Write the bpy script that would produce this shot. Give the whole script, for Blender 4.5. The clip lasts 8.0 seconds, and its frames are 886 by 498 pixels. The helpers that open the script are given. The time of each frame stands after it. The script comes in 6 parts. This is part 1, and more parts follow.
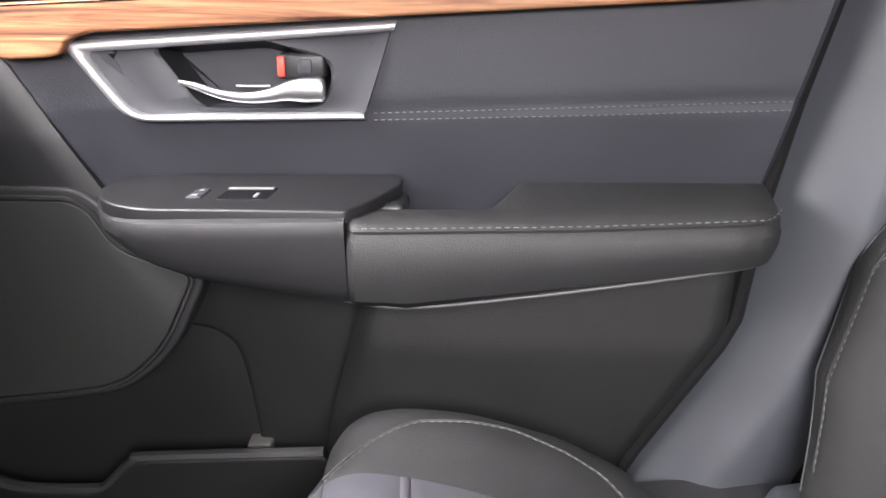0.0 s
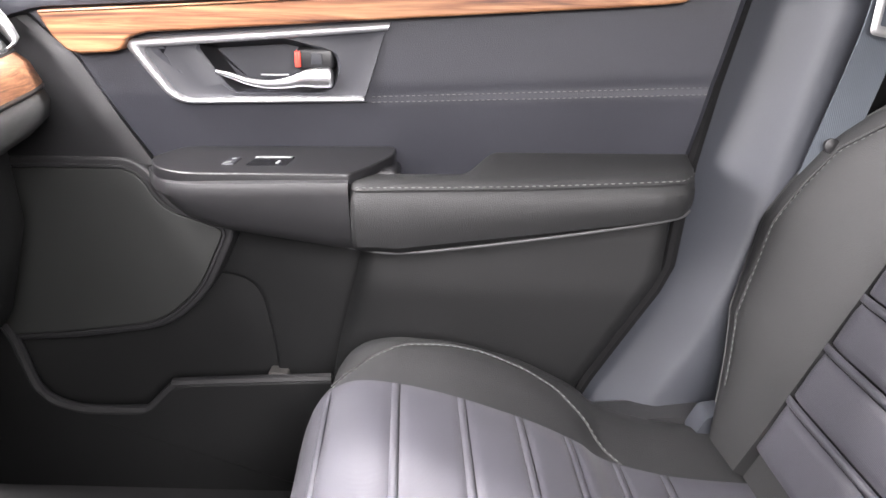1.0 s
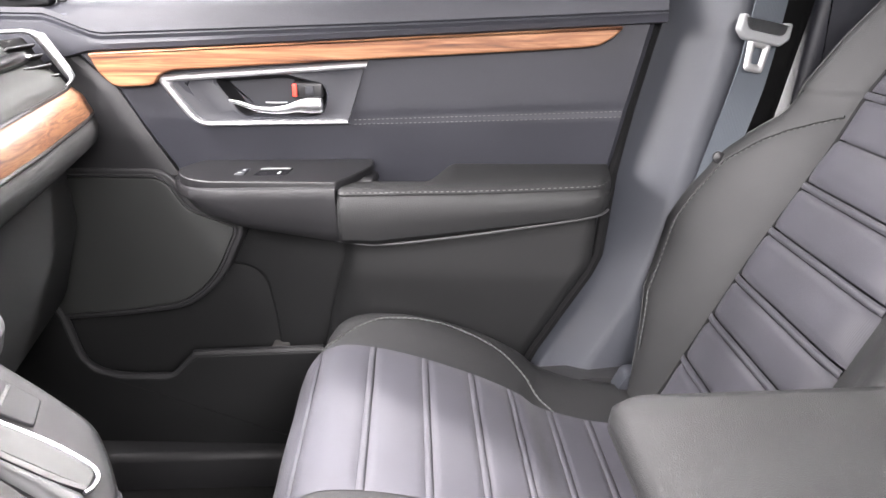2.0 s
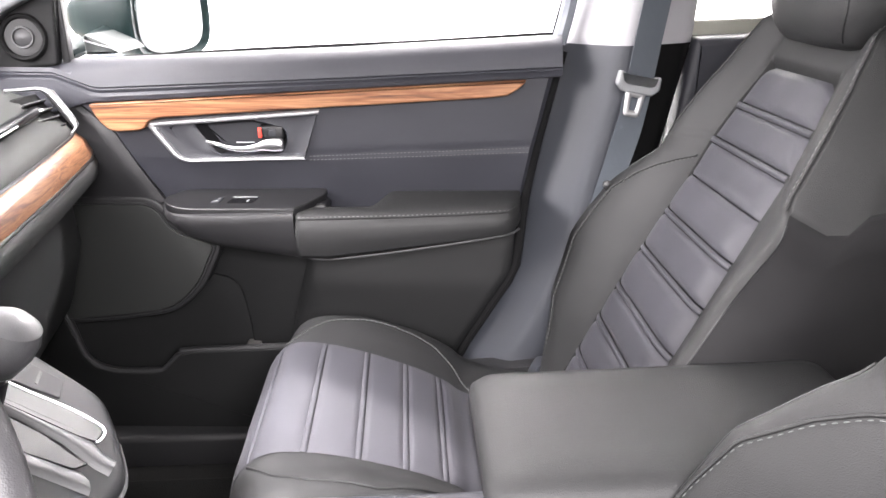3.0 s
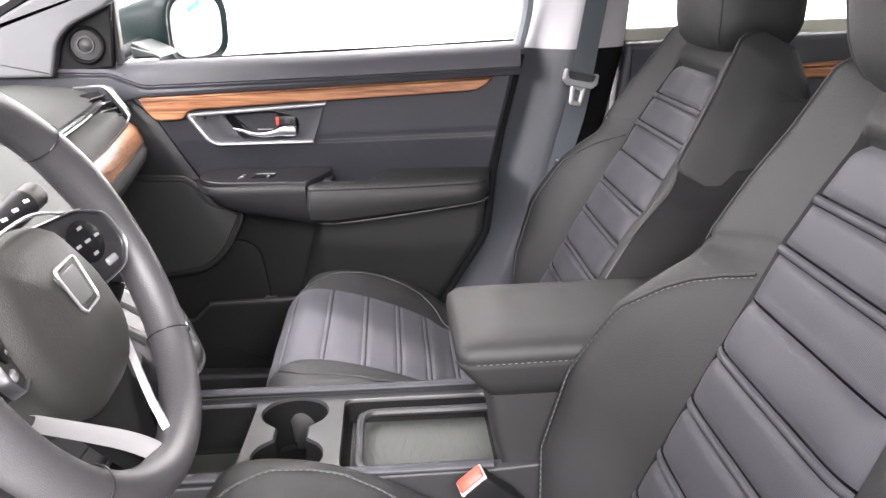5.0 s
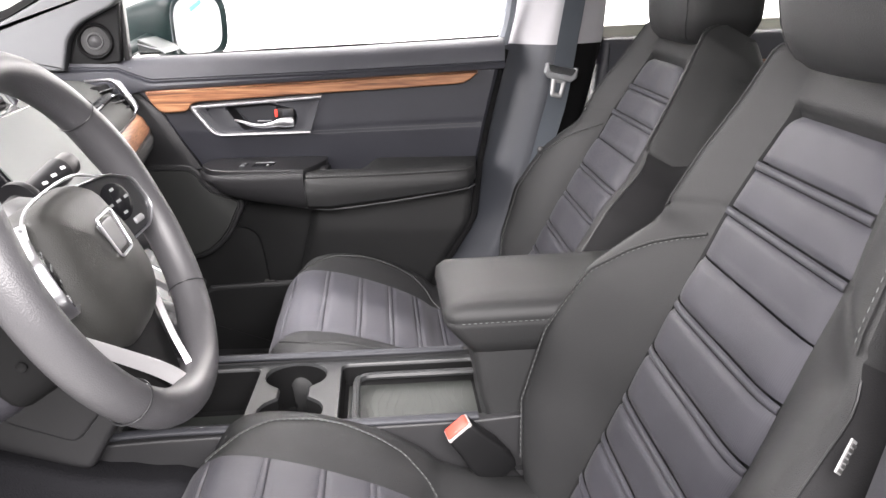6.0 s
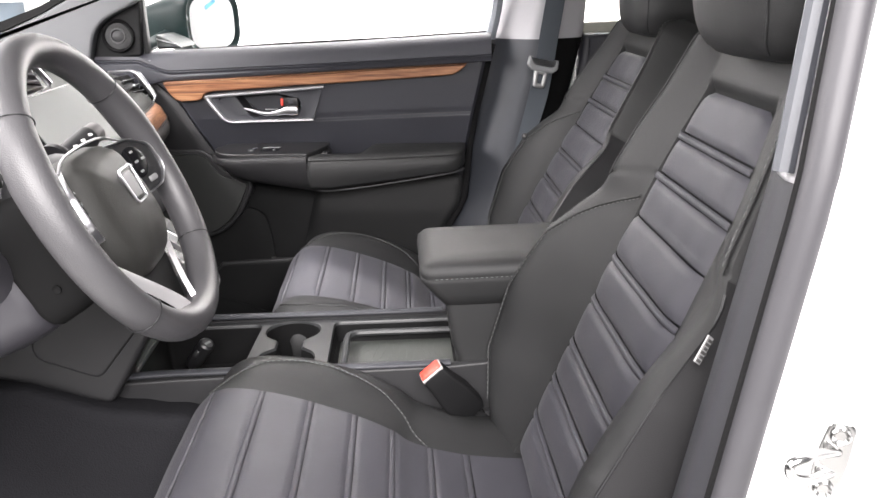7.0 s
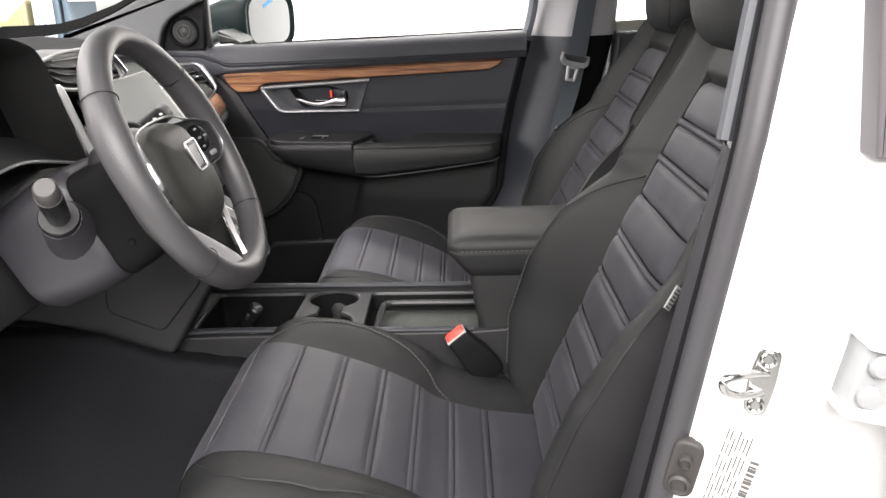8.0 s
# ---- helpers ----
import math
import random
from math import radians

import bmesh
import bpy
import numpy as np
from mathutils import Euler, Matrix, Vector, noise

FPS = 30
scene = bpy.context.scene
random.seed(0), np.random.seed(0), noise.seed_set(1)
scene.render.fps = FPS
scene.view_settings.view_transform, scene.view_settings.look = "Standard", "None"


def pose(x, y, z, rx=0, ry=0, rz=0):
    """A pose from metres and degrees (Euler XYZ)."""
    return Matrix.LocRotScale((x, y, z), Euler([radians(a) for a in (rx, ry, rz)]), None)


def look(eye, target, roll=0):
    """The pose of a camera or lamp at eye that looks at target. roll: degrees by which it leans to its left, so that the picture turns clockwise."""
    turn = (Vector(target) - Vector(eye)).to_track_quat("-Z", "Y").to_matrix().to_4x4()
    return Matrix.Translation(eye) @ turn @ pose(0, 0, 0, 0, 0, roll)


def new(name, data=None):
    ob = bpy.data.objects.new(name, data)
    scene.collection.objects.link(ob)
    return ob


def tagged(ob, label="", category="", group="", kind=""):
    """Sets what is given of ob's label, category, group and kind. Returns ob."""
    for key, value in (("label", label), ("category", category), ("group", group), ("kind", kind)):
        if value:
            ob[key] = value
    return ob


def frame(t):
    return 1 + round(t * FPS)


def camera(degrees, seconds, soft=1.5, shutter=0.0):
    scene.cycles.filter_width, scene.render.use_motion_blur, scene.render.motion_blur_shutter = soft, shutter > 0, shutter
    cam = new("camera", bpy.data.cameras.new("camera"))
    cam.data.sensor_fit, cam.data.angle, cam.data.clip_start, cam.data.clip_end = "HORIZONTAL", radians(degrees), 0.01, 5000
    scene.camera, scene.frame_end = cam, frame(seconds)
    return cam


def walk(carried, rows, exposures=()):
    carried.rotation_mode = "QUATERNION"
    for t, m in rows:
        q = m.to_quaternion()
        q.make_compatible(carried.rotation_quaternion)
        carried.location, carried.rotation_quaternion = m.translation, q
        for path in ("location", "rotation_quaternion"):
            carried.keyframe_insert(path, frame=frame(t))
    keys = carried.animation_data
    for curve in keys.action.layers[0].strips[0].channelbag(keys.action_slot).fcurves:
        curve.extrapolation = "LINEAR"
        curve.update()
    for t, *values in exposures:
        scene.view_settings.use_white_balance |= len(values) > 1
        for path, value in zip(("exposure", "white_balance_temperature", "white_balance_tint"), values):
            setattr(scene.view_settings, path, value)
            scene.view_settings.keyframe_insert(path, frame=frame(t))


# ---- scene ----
cam = camera(58.0, 8.0)
PATH = [
    (0, (0.018, -0.03, 1.142), (0.1, 1.86, 0.493), 0.0),
    (0.5, (0.028, -0.119, 1.158), (0.108, 1.77, 0.507), 0.0),
    (1, (0.031, -0.204, 1.164), (0.104, 1.678, 0.491), 0.0),
    (1.5, (0.038, -0.294, 1.187), (0.112, 1.59, 0.519), -0.1),
    (2.8, (0.138, -0.594, 1.302), (0.204, 1.288, 0.626), -0.9),
    (3, (0.15, -0.625, 1.322), (0.229, 1.257, 0.65), -0.8),
    (3.5, (0.153, -0.708, 1.355), (0.252, 1.177, 0.693), -0.8),
    (4, (0.148, -0.776, 1.357), (0.249, 1.106, 0.689), -0.9),
    (4.5, (0.143, -0.866, 1.355), (0.253, 1.018, 0.692), -0.9),
    (5.8, (0.131, -1.029, 1.34), (0.259, 0.856, 0.686), -1.2),
    (6, (0.134, -1.05, 1.338), (0.272, 0.837, 0.691), -1.0),
    (6.5, (0.159, -1.128, 1.327), (0.293, 0.76, 0.683), -0.8),
    (7, (0.184, -1.208, 1.33), (0.277, 0.685, 0.691), -1.1),
    (7.5, (0.21, -1.278, 1.332), (0.232, 0.618, 0.696), -1.3),
    (8, (0.22, -1.339, 1.33), (0.184, 0.556, 0.694), -1.1),
]
walk(cam, [(t, look(eye, target, roll)) for t, eye, target, roll in PATH], exposures=((0.0, 2.0, 6350, 16), (0.5, 2.06, 6350, 16), (1.5, 2.21, 6350, 16), (3.0, 1.95, 6350, 16), (3.5, 1.87, 6350, 16), (4.0, 1.9, 6350, 16), (4.5, 1.68, 6350, 16), (6.0, 1.33, 6400, 15), (6.5, 1.42, 6400, 15), (7.0, 1.02, 6400, 14), (8.0, 0.40, 6500, 12)))

# light: a bright white showroom all round, and unseen fill lamps, one over the open driver's side
world = bpy.data.worlds.new("showroom_light")
scene.world = world
world.use_nodes = True
wn = world.node_tree.nodes
wn["Background"].inputs[0].default_value = (0.95, 0.97, 1.0, 1)
wn["Background"].inputs[1].default_value = 0.115


def lamp(name, m, sx, sy, watts, colour=(1, 0.97, 0.93)):
    data = bpy.data.lights.new(name, "AREA")
    data.shape, data.size, data.size_y, data.energy, data.color = "RECTANGLE", sx, sy, watts, colour
    ob = new(name, data)
    ob.matrix_world = m
    return ob


# Unseen area lamps, added and moved until the cabin's tones fit.
lamp("unseen_fill_lamp", look((0.1, -2.5, 2.50), (-0.1, 0.3, 0.9)), 2.6, 1.7, 205)
# Added fill that washes the far wall to white.
lamp("unseen_wall_fill", look((1.2, 2.2, 3.6), (1.2, 4.2, 1.95)), 3.8, 1.5, 680)
lamp("unseen_fill_lamp", look((-3.4, 0.1, 5.3), (0.0, 0.1, 0.8)), 4.4, 1.8, 430)
lamp("unseen_fill_lamp", look((-2.8, 0.1, 2.15), (0.3, 0.1, 1.1)), 3.0, 1.1, 66)


# ---- materials ----
def shader(name):
    m = bpy.data.materials.new(name)
    m.use_nodes = True
    return m, m.node_tree, m.node_tree.nodes["Principled BSDF"]


def surface(name, colour, rough=0.55, metal=0.0, grain=900.0, bump=0.15, vary=0.18, depth=0.0006, spec=0.5, coat=0.0, cells=False, blotch=7.0):
    """A plain surface with fine relief, and a slow uneven tone and gloss."""
    m, tree, bsdf = shader(name)
    n, link = tree.nodes, tree.links.new
    co = n.new("ShaderNodeTexCoord")
    slow = n.new("ShaderNodeTexNoise")
    slow.inputs["Scale"].default_value, slow.inputs["Detail"].default_value = blotch, 5
    link(co.outputs["Object"], slow.inputs["Vector"])
    if cells:
        fine = n.new("ShaderNodeTexVoronoi")
        height = fine.outputs["Distance"]
    else:
        fine = n.new("ShaderNodeTexNoise")
        fine.inputs["Detail"].default_value = 3
        height = fine.outputs[0]
    fine.inputs["Scale"].default_value = grain
    link(co.outputs["Object"], fine.inputs["Vector"])
    mix = n.new("ShaderNodeMix")
    mix.data_type = "RGBA"
    mix.inputs[6].default_value = (*[c * (1 - vary) for c in colour], 1)
    mix.inputs[7].default_value = (*[min(1, c * (1 + vary)) for c in colour], 1)
    add = n.new("ShaderNodeMath")
    add.operation = "MULTIPLY_ADD"
    add.inputs[1].default_value = 0.35
    link(height, add.inputs[0])
    link(slow.outputs[0], add.inputs[2])
    sub = n.new("ShaderNodeMath")
    sub.operation = "SUBTRACT"
    sub.inputs[1].default_value = 0.17
    link(add.outputs[0], sub.inputs[0])
    link(sub.outputs[0], mix.inputs[0])
    link(mix.outputs[2], bsdf.inputs["Base Color"])
    ramp = n.new("ShaderNodeMapRange")
    ramp.inputs[3].default_value, ramp.inputs[4].default_value = rough * 0.86, min(1, rough * 1.14)
    link(slow.outputs[0], ramp.inputs[0])
    link(ramp.outputs[0], bsdf.inputs["Roughness"])
    if bump:
        b = n.new("ShaderNodeBump")
        b.inputs["Strength"].default_value, b.inputs["Distance"].default_value = bump, depth
        link(height, b.inputs["Height"])
        link(b.outputs[0], bsdf.inputs["Normal"])
    bsdf.inputs["Metallic"].default_value = metal
    bsdf.inputs["Specular IOR Level"].default_value = spec
    bsdf.inputs["Coat Weight"].default_value = coat
    bsdf.inputs["Coat Roughness"].default_value = 0.08
    return m


def ribbed(name, colour, axis, scale, rough=0.7, bump=0.35):
    """Woven cloth: very fine ribs with thread noise."""
    m, tree, bsdf = shader(name)
    n, link = tree.nodes, tree.links.new
    co = n.new("ShaderNodeTexCoord")
    wave = n.new("ShaderNodeTexWave")
    wave.bands_direction = axis
    wave.inputs["Scale"].default_value, wave.inputs["Distortion"].default_value = scale, 0.4
    wave.inputs["Detail"].default_value = 2
    noise_ = n.new("ShaderNodeTexNoise")
    noise_.inputs["Scale"].default_value, noise_.inputs["Detail"].default_value = 9, 6
    mix = n.new("ShaderNodeMix")
    mix.data_type = "RGBA"
    mix.inputs[6].default_value = (*[c * 0.72 for c in colour], 1)
    mix.inputs[7].default_value = (*[c * 1.3 for c in colour], 1)
    half = n.new("ShaderNodeMath")
    half.operation = "MULTIPLY_ADD"
    half.inputs[1].default_value = 0.35
    b = n.new("ShaderNodeBump")
    b.inputs["Strength"].default_value, b.inputs["Distance"].default_value = bump, 0.0004
    for tex in (wave, noise_):
        link(co.outputs["Object"], tex.inputs["Vector"])
    link(wave.outputs[0], half.inputs[0])
    link(noise_.outputs[0], half.inputs[2])
    link(half.outputs[0], mix.inputs[0])
    link(mix.outputs[2], bsdf.inputs["Base Color"])
    link(wave.outputs[0], b.inputs["Height"])
    link(b.outputs[0], bsdf.inputs["Normal"])
    bsdf.inputs["Roughness"].default_value = rough
    bsdf.inputs["Specular IOR Level"].default_value = 0.35
    bsdf.inputs["Sheen Weight"].default_value = 0.05
    bsdf.inputs["Sheen Roughness"].default_value = 0.4
    return m


def timber(name, stretch):
    """Satin open-grain veneer; the grain runs along the axis with the small stretch."""
    m, tree, bsdf = shader(name)
    n, link = tree.nodes, tree.links.new
    co, mp = n.new("ShaderNodeTexCoord"), n.new("ShaderNodeMapping")
    mp.inputs["Scale"].default_value = stretch
    tex, pore = n.new("ShaderNodeTexNoise"), n.new("ShaderNodeTexNoise")
    tex.inputs["Scale"].default_value, tex.inputs["Detail"].default_value, tex.inputs["Distortion"].default_value = 1.6, 8, 1.4
    tex.inputs["Roughness"].default_value = 0.62
    pore.inputs["Scale"].default_value, pore.inputs["Detail"].default_value = 9, 4
    ramp = n.new("ShaderNodeValToRGB")
    e = ramp.color_ramp.elements
    e[0].position, e[0].color = 0.35, (0.070, 0.024, 0.012, 1)
    e[1].position, e[1].color = 0.63, (0.43, 0.220, 0.108, 1)
    mid = e.new(0.47)
    mid.color = (0.245, 0.098, 0.042, 1)
    b = n.new("ShaderNodeBump")
    b.inputs["Strength"].default_value, b.inputs["Distance"].default_value = 0.2, 0.0005
    mul = n.new("ShaderNodeMix")
    mul.data_type, mul.blend_type = "RGBA", "MULTIPLY"
    mul.inputs[0].default_value = 0.6
    link(co.outputs["Object"], mp.inputs[0])
    link(mp.outputs[0], tex.inputs["Vector"])
    link(mp.outputs[0], pore.inputs["Vector"])
    link(tex.outputs[0], ramp.inputs[0])
    link(ramp.outputs[0], mul.inputs[6])
    link(pore.outputs[0], mul.inputs[7])
    link(mul.outputs[2], bsdf.inputs["Base Color"])
    link(pore.outputs[0], b.inputs["Height"])
    link(b.outputs[0], bsdf.inputs["Normal"])
    bsdf.inputs["Roughness"].default_value = 0.46
    bsdf.inputs["Specular IOR Level"].default_value = 0.35
    bsdf.inputs["Coat Weight"].default_value = 0.08
    bsdf.inputs["Coat Roughness"].default_value = 0.3
    return m


def glassy(name, tint=(1, 1, 1), rough=0.0):
    m, tree, bsdf = shader(name)
    bsdf.inputs["Base Color"].default_value = (*tint, 1)
    bsdf.inputs["Roughness"].default_value = rough
    bsdf.inputs["Transmission Weight"].default_value = 1
    bsdf.inputs["IOR"].default_value = 1.012
    return m


HIDE = surface("charcoal leatherette", (0.0146, 0.0149, 0.0153), 0.58, spec=0.36, grain=1000, bump=0.4, vary=0.3, cells=True)
SIDE = surface("black side cloth", (0.0112, 0.0110, 0.0117), 0.75, spec=0.2, grain=1100, bump=0.25, cells=True)
SOFT = surface("soft-touch door skin", (0.0230, 0.0238, 0.0300), 0.5, spec=0.4, grain=1200, bump=0.36, vary=0.28, cells=True)
HARD = surface("dark grained plastic", (0.0208, 0.0207, 0.0220), 0.47, spec=0.42, grain=1500, bump=0.3, cells=True)
GREY = surface("blue-grey pillar plastic", (0.038, 0.041, 0.049), 0.45, grain=1400, bump=0.2, cells=True)
# Front-pillar copy of the pale plastic, darkened to offset the lamps on it.
PALE = surface("pale pillar plastic, dimmed copy", (0.080, 0.082, 0.087), 0.6, grain=1400, bump=0.15)
# Door plastic below the armrest, with the armrest's shade put into its colour.
LOWER = surface("grained plastic darkened for shade", (0.0092, 0.0095, 0.0098), 0.5, spec=0.25, grain=1500, bump=0.42, cells=True)
DASH = surface("matt grey-green dash skin", (0.0265, 0.0285, 0.0265), 0.72, grain=1300, bump=0.25, cells=True, spec=0.3)
BLACK = surface("black plastic", (0.010, 0.010, 0.011), 0.4, bump=0.1)
GLOSS = surface("piano black", (0.006, 0.006, 0.007), 0.26, bump=0, spec=0.16, vary=0.05)
BEZEL = surface("dark pewter plastic", (0.030, 0.031, 0.036), 0.5, spec=0.3, grain=2000, bump=0.08)
CHROME = surface("satin chrome", (0.58, 0.58, 0.60), 0.33, metal=1.0, bump=0, vary=0.05)
SILVER = surface("silver paint", (0.62, 0.62, 0.63), 0.33, metal=0.85, bump=0.05, vary=0.06)
RUBBER = surface("black rubber", (0.006, 0.006, 0.0065), 0.85, bump=0.2, spec=0.2)
CLOTH = ribbed("smooth charcoal cloth", (0.0310, 0.0306, 0.0370), "Y", 190, 0.55, 0.2)
WEB = ribbed("grey belt webbing", (0.048, 0.056, 0.066), "X", 170, 0.6)
TUNNEL = surface("blue-black carpet", (0.0125, 0.0125, 0.0143), 0.95, grain=420, bump=0.7, depth=0.002, vary=0.3, spec=0.1)
DEEP = surface("matt black and well shade", (0.0045, 0.0045, 0.0047), 0.8, bump=0.1, spec=0.12)
FRAME = surface("blue-grey frame plastic", (0.20, 0.215, 0.24), 0.5, bump=0.1)
CARPET = surface("dark carpet", (0.0039, 0.0040, 0.0038), 0.95, grain=420, bump=0.9, depth=0.003, vary=0.5)
WOOD = timber("reddish wood veneer", (2.2, 30, 46))
WOOD_DASH = timber("reddish wood veneer across", (60, 1.8, 75))
WOOD_DASH.node_tree.nodes["Principled BSDF"].inputs["Coat Weight"].default_value = 0.2
THREAD = surface("pale grey thread", (0.10, 0.105, 0.103), 0.8, bump=0, vary=0.2)
THREAD_DARK = surface("dark grey thread", (0.10, 0.10, 0.10), 0.8, bump=0, vary=0.2)
PAINT = surface("white car paint", (0.80, 0.80, 0.80), 0.28, bump=0, vary=0.03, coat=0.6)
GREEN = surface("dark green gloss", (0.004, 0.011, 0.011), 0.42, bump=0, vary=0.1, spec=0.14)
RED = surface("red plastic", (0.62, 0.055, 0.035), 0.4, bump=0.05, vary=0.1)
STEEL = surface("zinc-plated steel", (0.40, 0.40, 0.395), 0.22, metal=1.0, grain=300, bump=0.1)
FILM = surface("screen under pale film", (0.10, 0.112, 0.105), 0.5, spec=0.25, bump=0.03, vary=0.08, grain=40)
WHITE = surface("white print", (0.75, 0.75, 0.74), 0.6, bump=0, vary=0.05)
LABEL = surface("white label paper", (0.78, 0.77, 0.74), 0.6, bump=0, vary=0.05)
INK = surface("grey print", (0.05, 0.05, 0.05), 0.7, bump=0, vary=0.1)
MIRROR = surface("mirror glass", (0.92, 0.94, 0.95), 0.02, metal=1.0, bump=0, vary=0.0)
BLUE = surface("blue tape", (0.10, 0.33, 0.62), 0.5, bump=0, vary=0.05)
CLEAR = glassy("clear glass")
WALL = surface("white wall paint", (0.82, 0.82, 0.81), 0.7, grain=200, bump=0.1, vary=0.03, blotch=1.5)
TILE = surface("pale polished floor", (0.55, 0.55, 0.54), 0.25, grain=60, bump=0.05, vary=0.08, blotch=2.0)
ROOF = surface("grey headliner", (0.45, 0.45, 0.44), 0.9, grain=700, bump=0.4)


# ---- mesh tools ----
def part(name, bm, material, parent=None, label="", angle=38, m=None):
    """Links a bmesh as one mesh object under a thing or a part."""
    data = bpy.data.meshes.new(name)
    bmesh.ops.recalc_face_normals(bm, faces=bm.faces)
    bm.to_mesh(data)
    bm.free()
    for p in data.polygons:
        p.use_smooth = True
    data.set_sharp_from_angle(angle=radians(angle))
    data.materials.append(material)
    ob = new(name, data)
    if parent:
        ob.parent = parent
    if m:
        ob.matrix_local = m
    return tagged(ob, label)


def thing(name, label, category, m=None, kind="", group=""):
    ob = new(name)
    ob.empty_display_size = 0.05
    if m:
        ob.matrix_world = m
    return tagged(ob, label, category, group, kind)


def grid(rows, bm=None, ring=False, caps=False):
    """A sheet through rows of points; ring joins each row's ends, caps closes the first and last row."""
    bm = bm or bmesh.new()
    vs = [[bm.verts.new(p) for p in row] for row in rows]
    for a, b in zip(vs, vs[1:]):
        k = len(a)
        for i in range(k if ring else k - 1):
            j = (i + 1) % k
            bm.faces.new((a[i], a[j], b[j], b[i]))
    if caps:
        bm.faces.new(vs[0][::-1])
        bm.faces.new(vs[-1])
    return bm


def rounded(pts, r, n=4):
    """A closed outline with its corners rounded by r (or by one r a corner)."""
    out, k = [], len(pts)
    rs = r if isinstance(r, (list, tuple)) else [r] * k
    for i in range(k):
        p, a, b = Vector(pts[i]), Vector(pts[i - 1]), Vector(pts[(i + 1) % k])
        q = min(rs[i], 0.45 * (a - p).length, 0.45 * (b - p).length)
        s, e = p + (a - p).normalized() * q, p + (b - p).normalized() * q
        for j in range(n + 1):
            t = j / n
            out.append(s * (1 - t) ** 2 + p * 2 * t * (1 - t) + e * t * t)
    return out


def inset(pts, d):
    """An outline moved inwards by d (outwards: minus)."""
    k = len(pts)
    area = sum(pts[i][0] * pts[(i + 1) % k][1] - pts[(i + 1) % k][0] * pts[i][1] for i in range(k))
    sign = 1 if area > 0 else -1
    out = []
    for i in range(k):
        a, b = Vector(pts[i - 1]), Vector(pts[(i + 1) % k])
        t = (b - a).normalized()
        out.append(Vector(pts[i]) + Vector((-t.y, t.x)) * d * sign)
    return out


def xz(u, v, w):
    return Vector((u, w, v))


def xy(u, v, w):
    return Vector((u, v, w))


def yz(u, v, w):
    return Vector((w, u, v))


def slab(pts, w0, w1, edge=0.002, at=xz, bm=None, steps=3):
    """A plate with the outline pts from depth w0 (the shown face, with rounded rim) to w1."""
    bm = bm or bmesh.new()
    sign = 1 if w1 > w0 else -1
    rows = [[at(p[0], p[1], w0) for p in inset(pts, edge * 1.25 + 0.0002)]] if edge else []
    for j in range(steps + 1):
        f = j / steps * math.pi / 2
        rows.append([at(p[0], p[1], w0 + sign * edge * (1 - math.cos(f))) for p in inset(pts, edge * (1 - math.sin(f)))])
    rows.append([at(p[0], p[1], w1) for p in pts])
    return grid(rows, bm, ring=True, caps=True)


def frame_ring(outer, inner, w0, w1, edge=0.0015, at=xz):
    """A flat frame between two outlines with the same number of points, its front face softly rounded."""
    rows = []
    n = 6
    for j in range(n + 1):
        t = j / n
        lift = math.sin(math.pi * t) ** 0.5
        rows.append([at(*(Vector(a) * (1 - t) + Vector(b) * t), w1 + (w0 - w1) * lift) for a, b in zip(outer, inner)])
    return grid(rows, ring=True)


def box(x0, x1, y0, y1, z0, z1, r=0.004, n=3, bm=None):
    """A box with rounded edges."""
    b2 = bmesh.new()
    bmesh.ops.create_cube(b2, size=1, matrix=Matrix.Translation(((x0 + x1) / 2, (y0 + y1) / 2, (z0 + z1) / 2)) @ Matrix.Diagonal((abs(x1 - x0), abs(y1 - y0), abs(z1 - z0), 1)))
    if r:
        bmesh.ops.bevel(b2, geom=b2.edges[:], offset=r, segments=n, profile=0.5, affect="EDGES")
    if bm is None:
        return b2
    join(bm, b2)
    return bm


def join(bm, other, m=None):
    """Adds the other bmesh to bm, and frees it."""
    if m:
        bmesh.ops.transform(other, matrix=m, verts=other.verts)
    data = bpy.data.meshes.new("tmp")
    other.to_mesh(data)
    other.free()
    bm.from_mesh(data)
    bpy.data.meshes.remove(data)
    return bm


def smooth_path(pts, n=8, closed=False):
    """A Catmull-Rom curve through the points."""
    p = [Vector(q) for q in pts]
    k, out = len(p), []
    for i in range(k if closed else k - 1):
        if closed:
            a, b, c, d = p[i - 1], p[i], p[(i + 1) % k], p[(i + 2) % k]
        else:
            a, b, c, d = p[max(i - 1, 0)], p[i], p[i + 1], p[min(i + 2, k - 1)]
        for j in range(n):
            t = j / n
            out.append(0.5 * ((2 * b) + (c - a) * t + (2 * a - 5 * b + 4 * c - d) * t * t + (3 * b - a - 3 * c + d) * t ** 3))
    if not closed:
        out.append(p[-1])
    return out


def tube(path, r, sides=8, bm=None, closed=False, flat=1.0, up=(0, 0, 1)):
    """A round (or flattened) cord along a path."""
    path = [Vector(p) for p in path]
    rows, k = [], len(path)
    for i, p in enumerate(path):
        t = (path[(i + 1) % k] - path[i - 1]) if closed else (path[min(i + 1, k - 1)] - path[max(i - 1, 0)])
        t.normalize()
        a = t.cross(Vector(up))
        if a.length < 1e-4:
            a = t.cross(Vector((1, 0, 0)))
        a.normalize()
        b = a.cross(t).normalized()
        rr = r[i] if isinstance(r, (list, tuple)) else r
        rows.append([p + (a * math.cos(f) + b * math.sin(f) * flat) * rr for f in (2 * math.pi * j / sides for j in range(sides))])
    if closed:
        rows.append(rows[0])
    return grid(rows, bm, ring=True, caps=not closed)


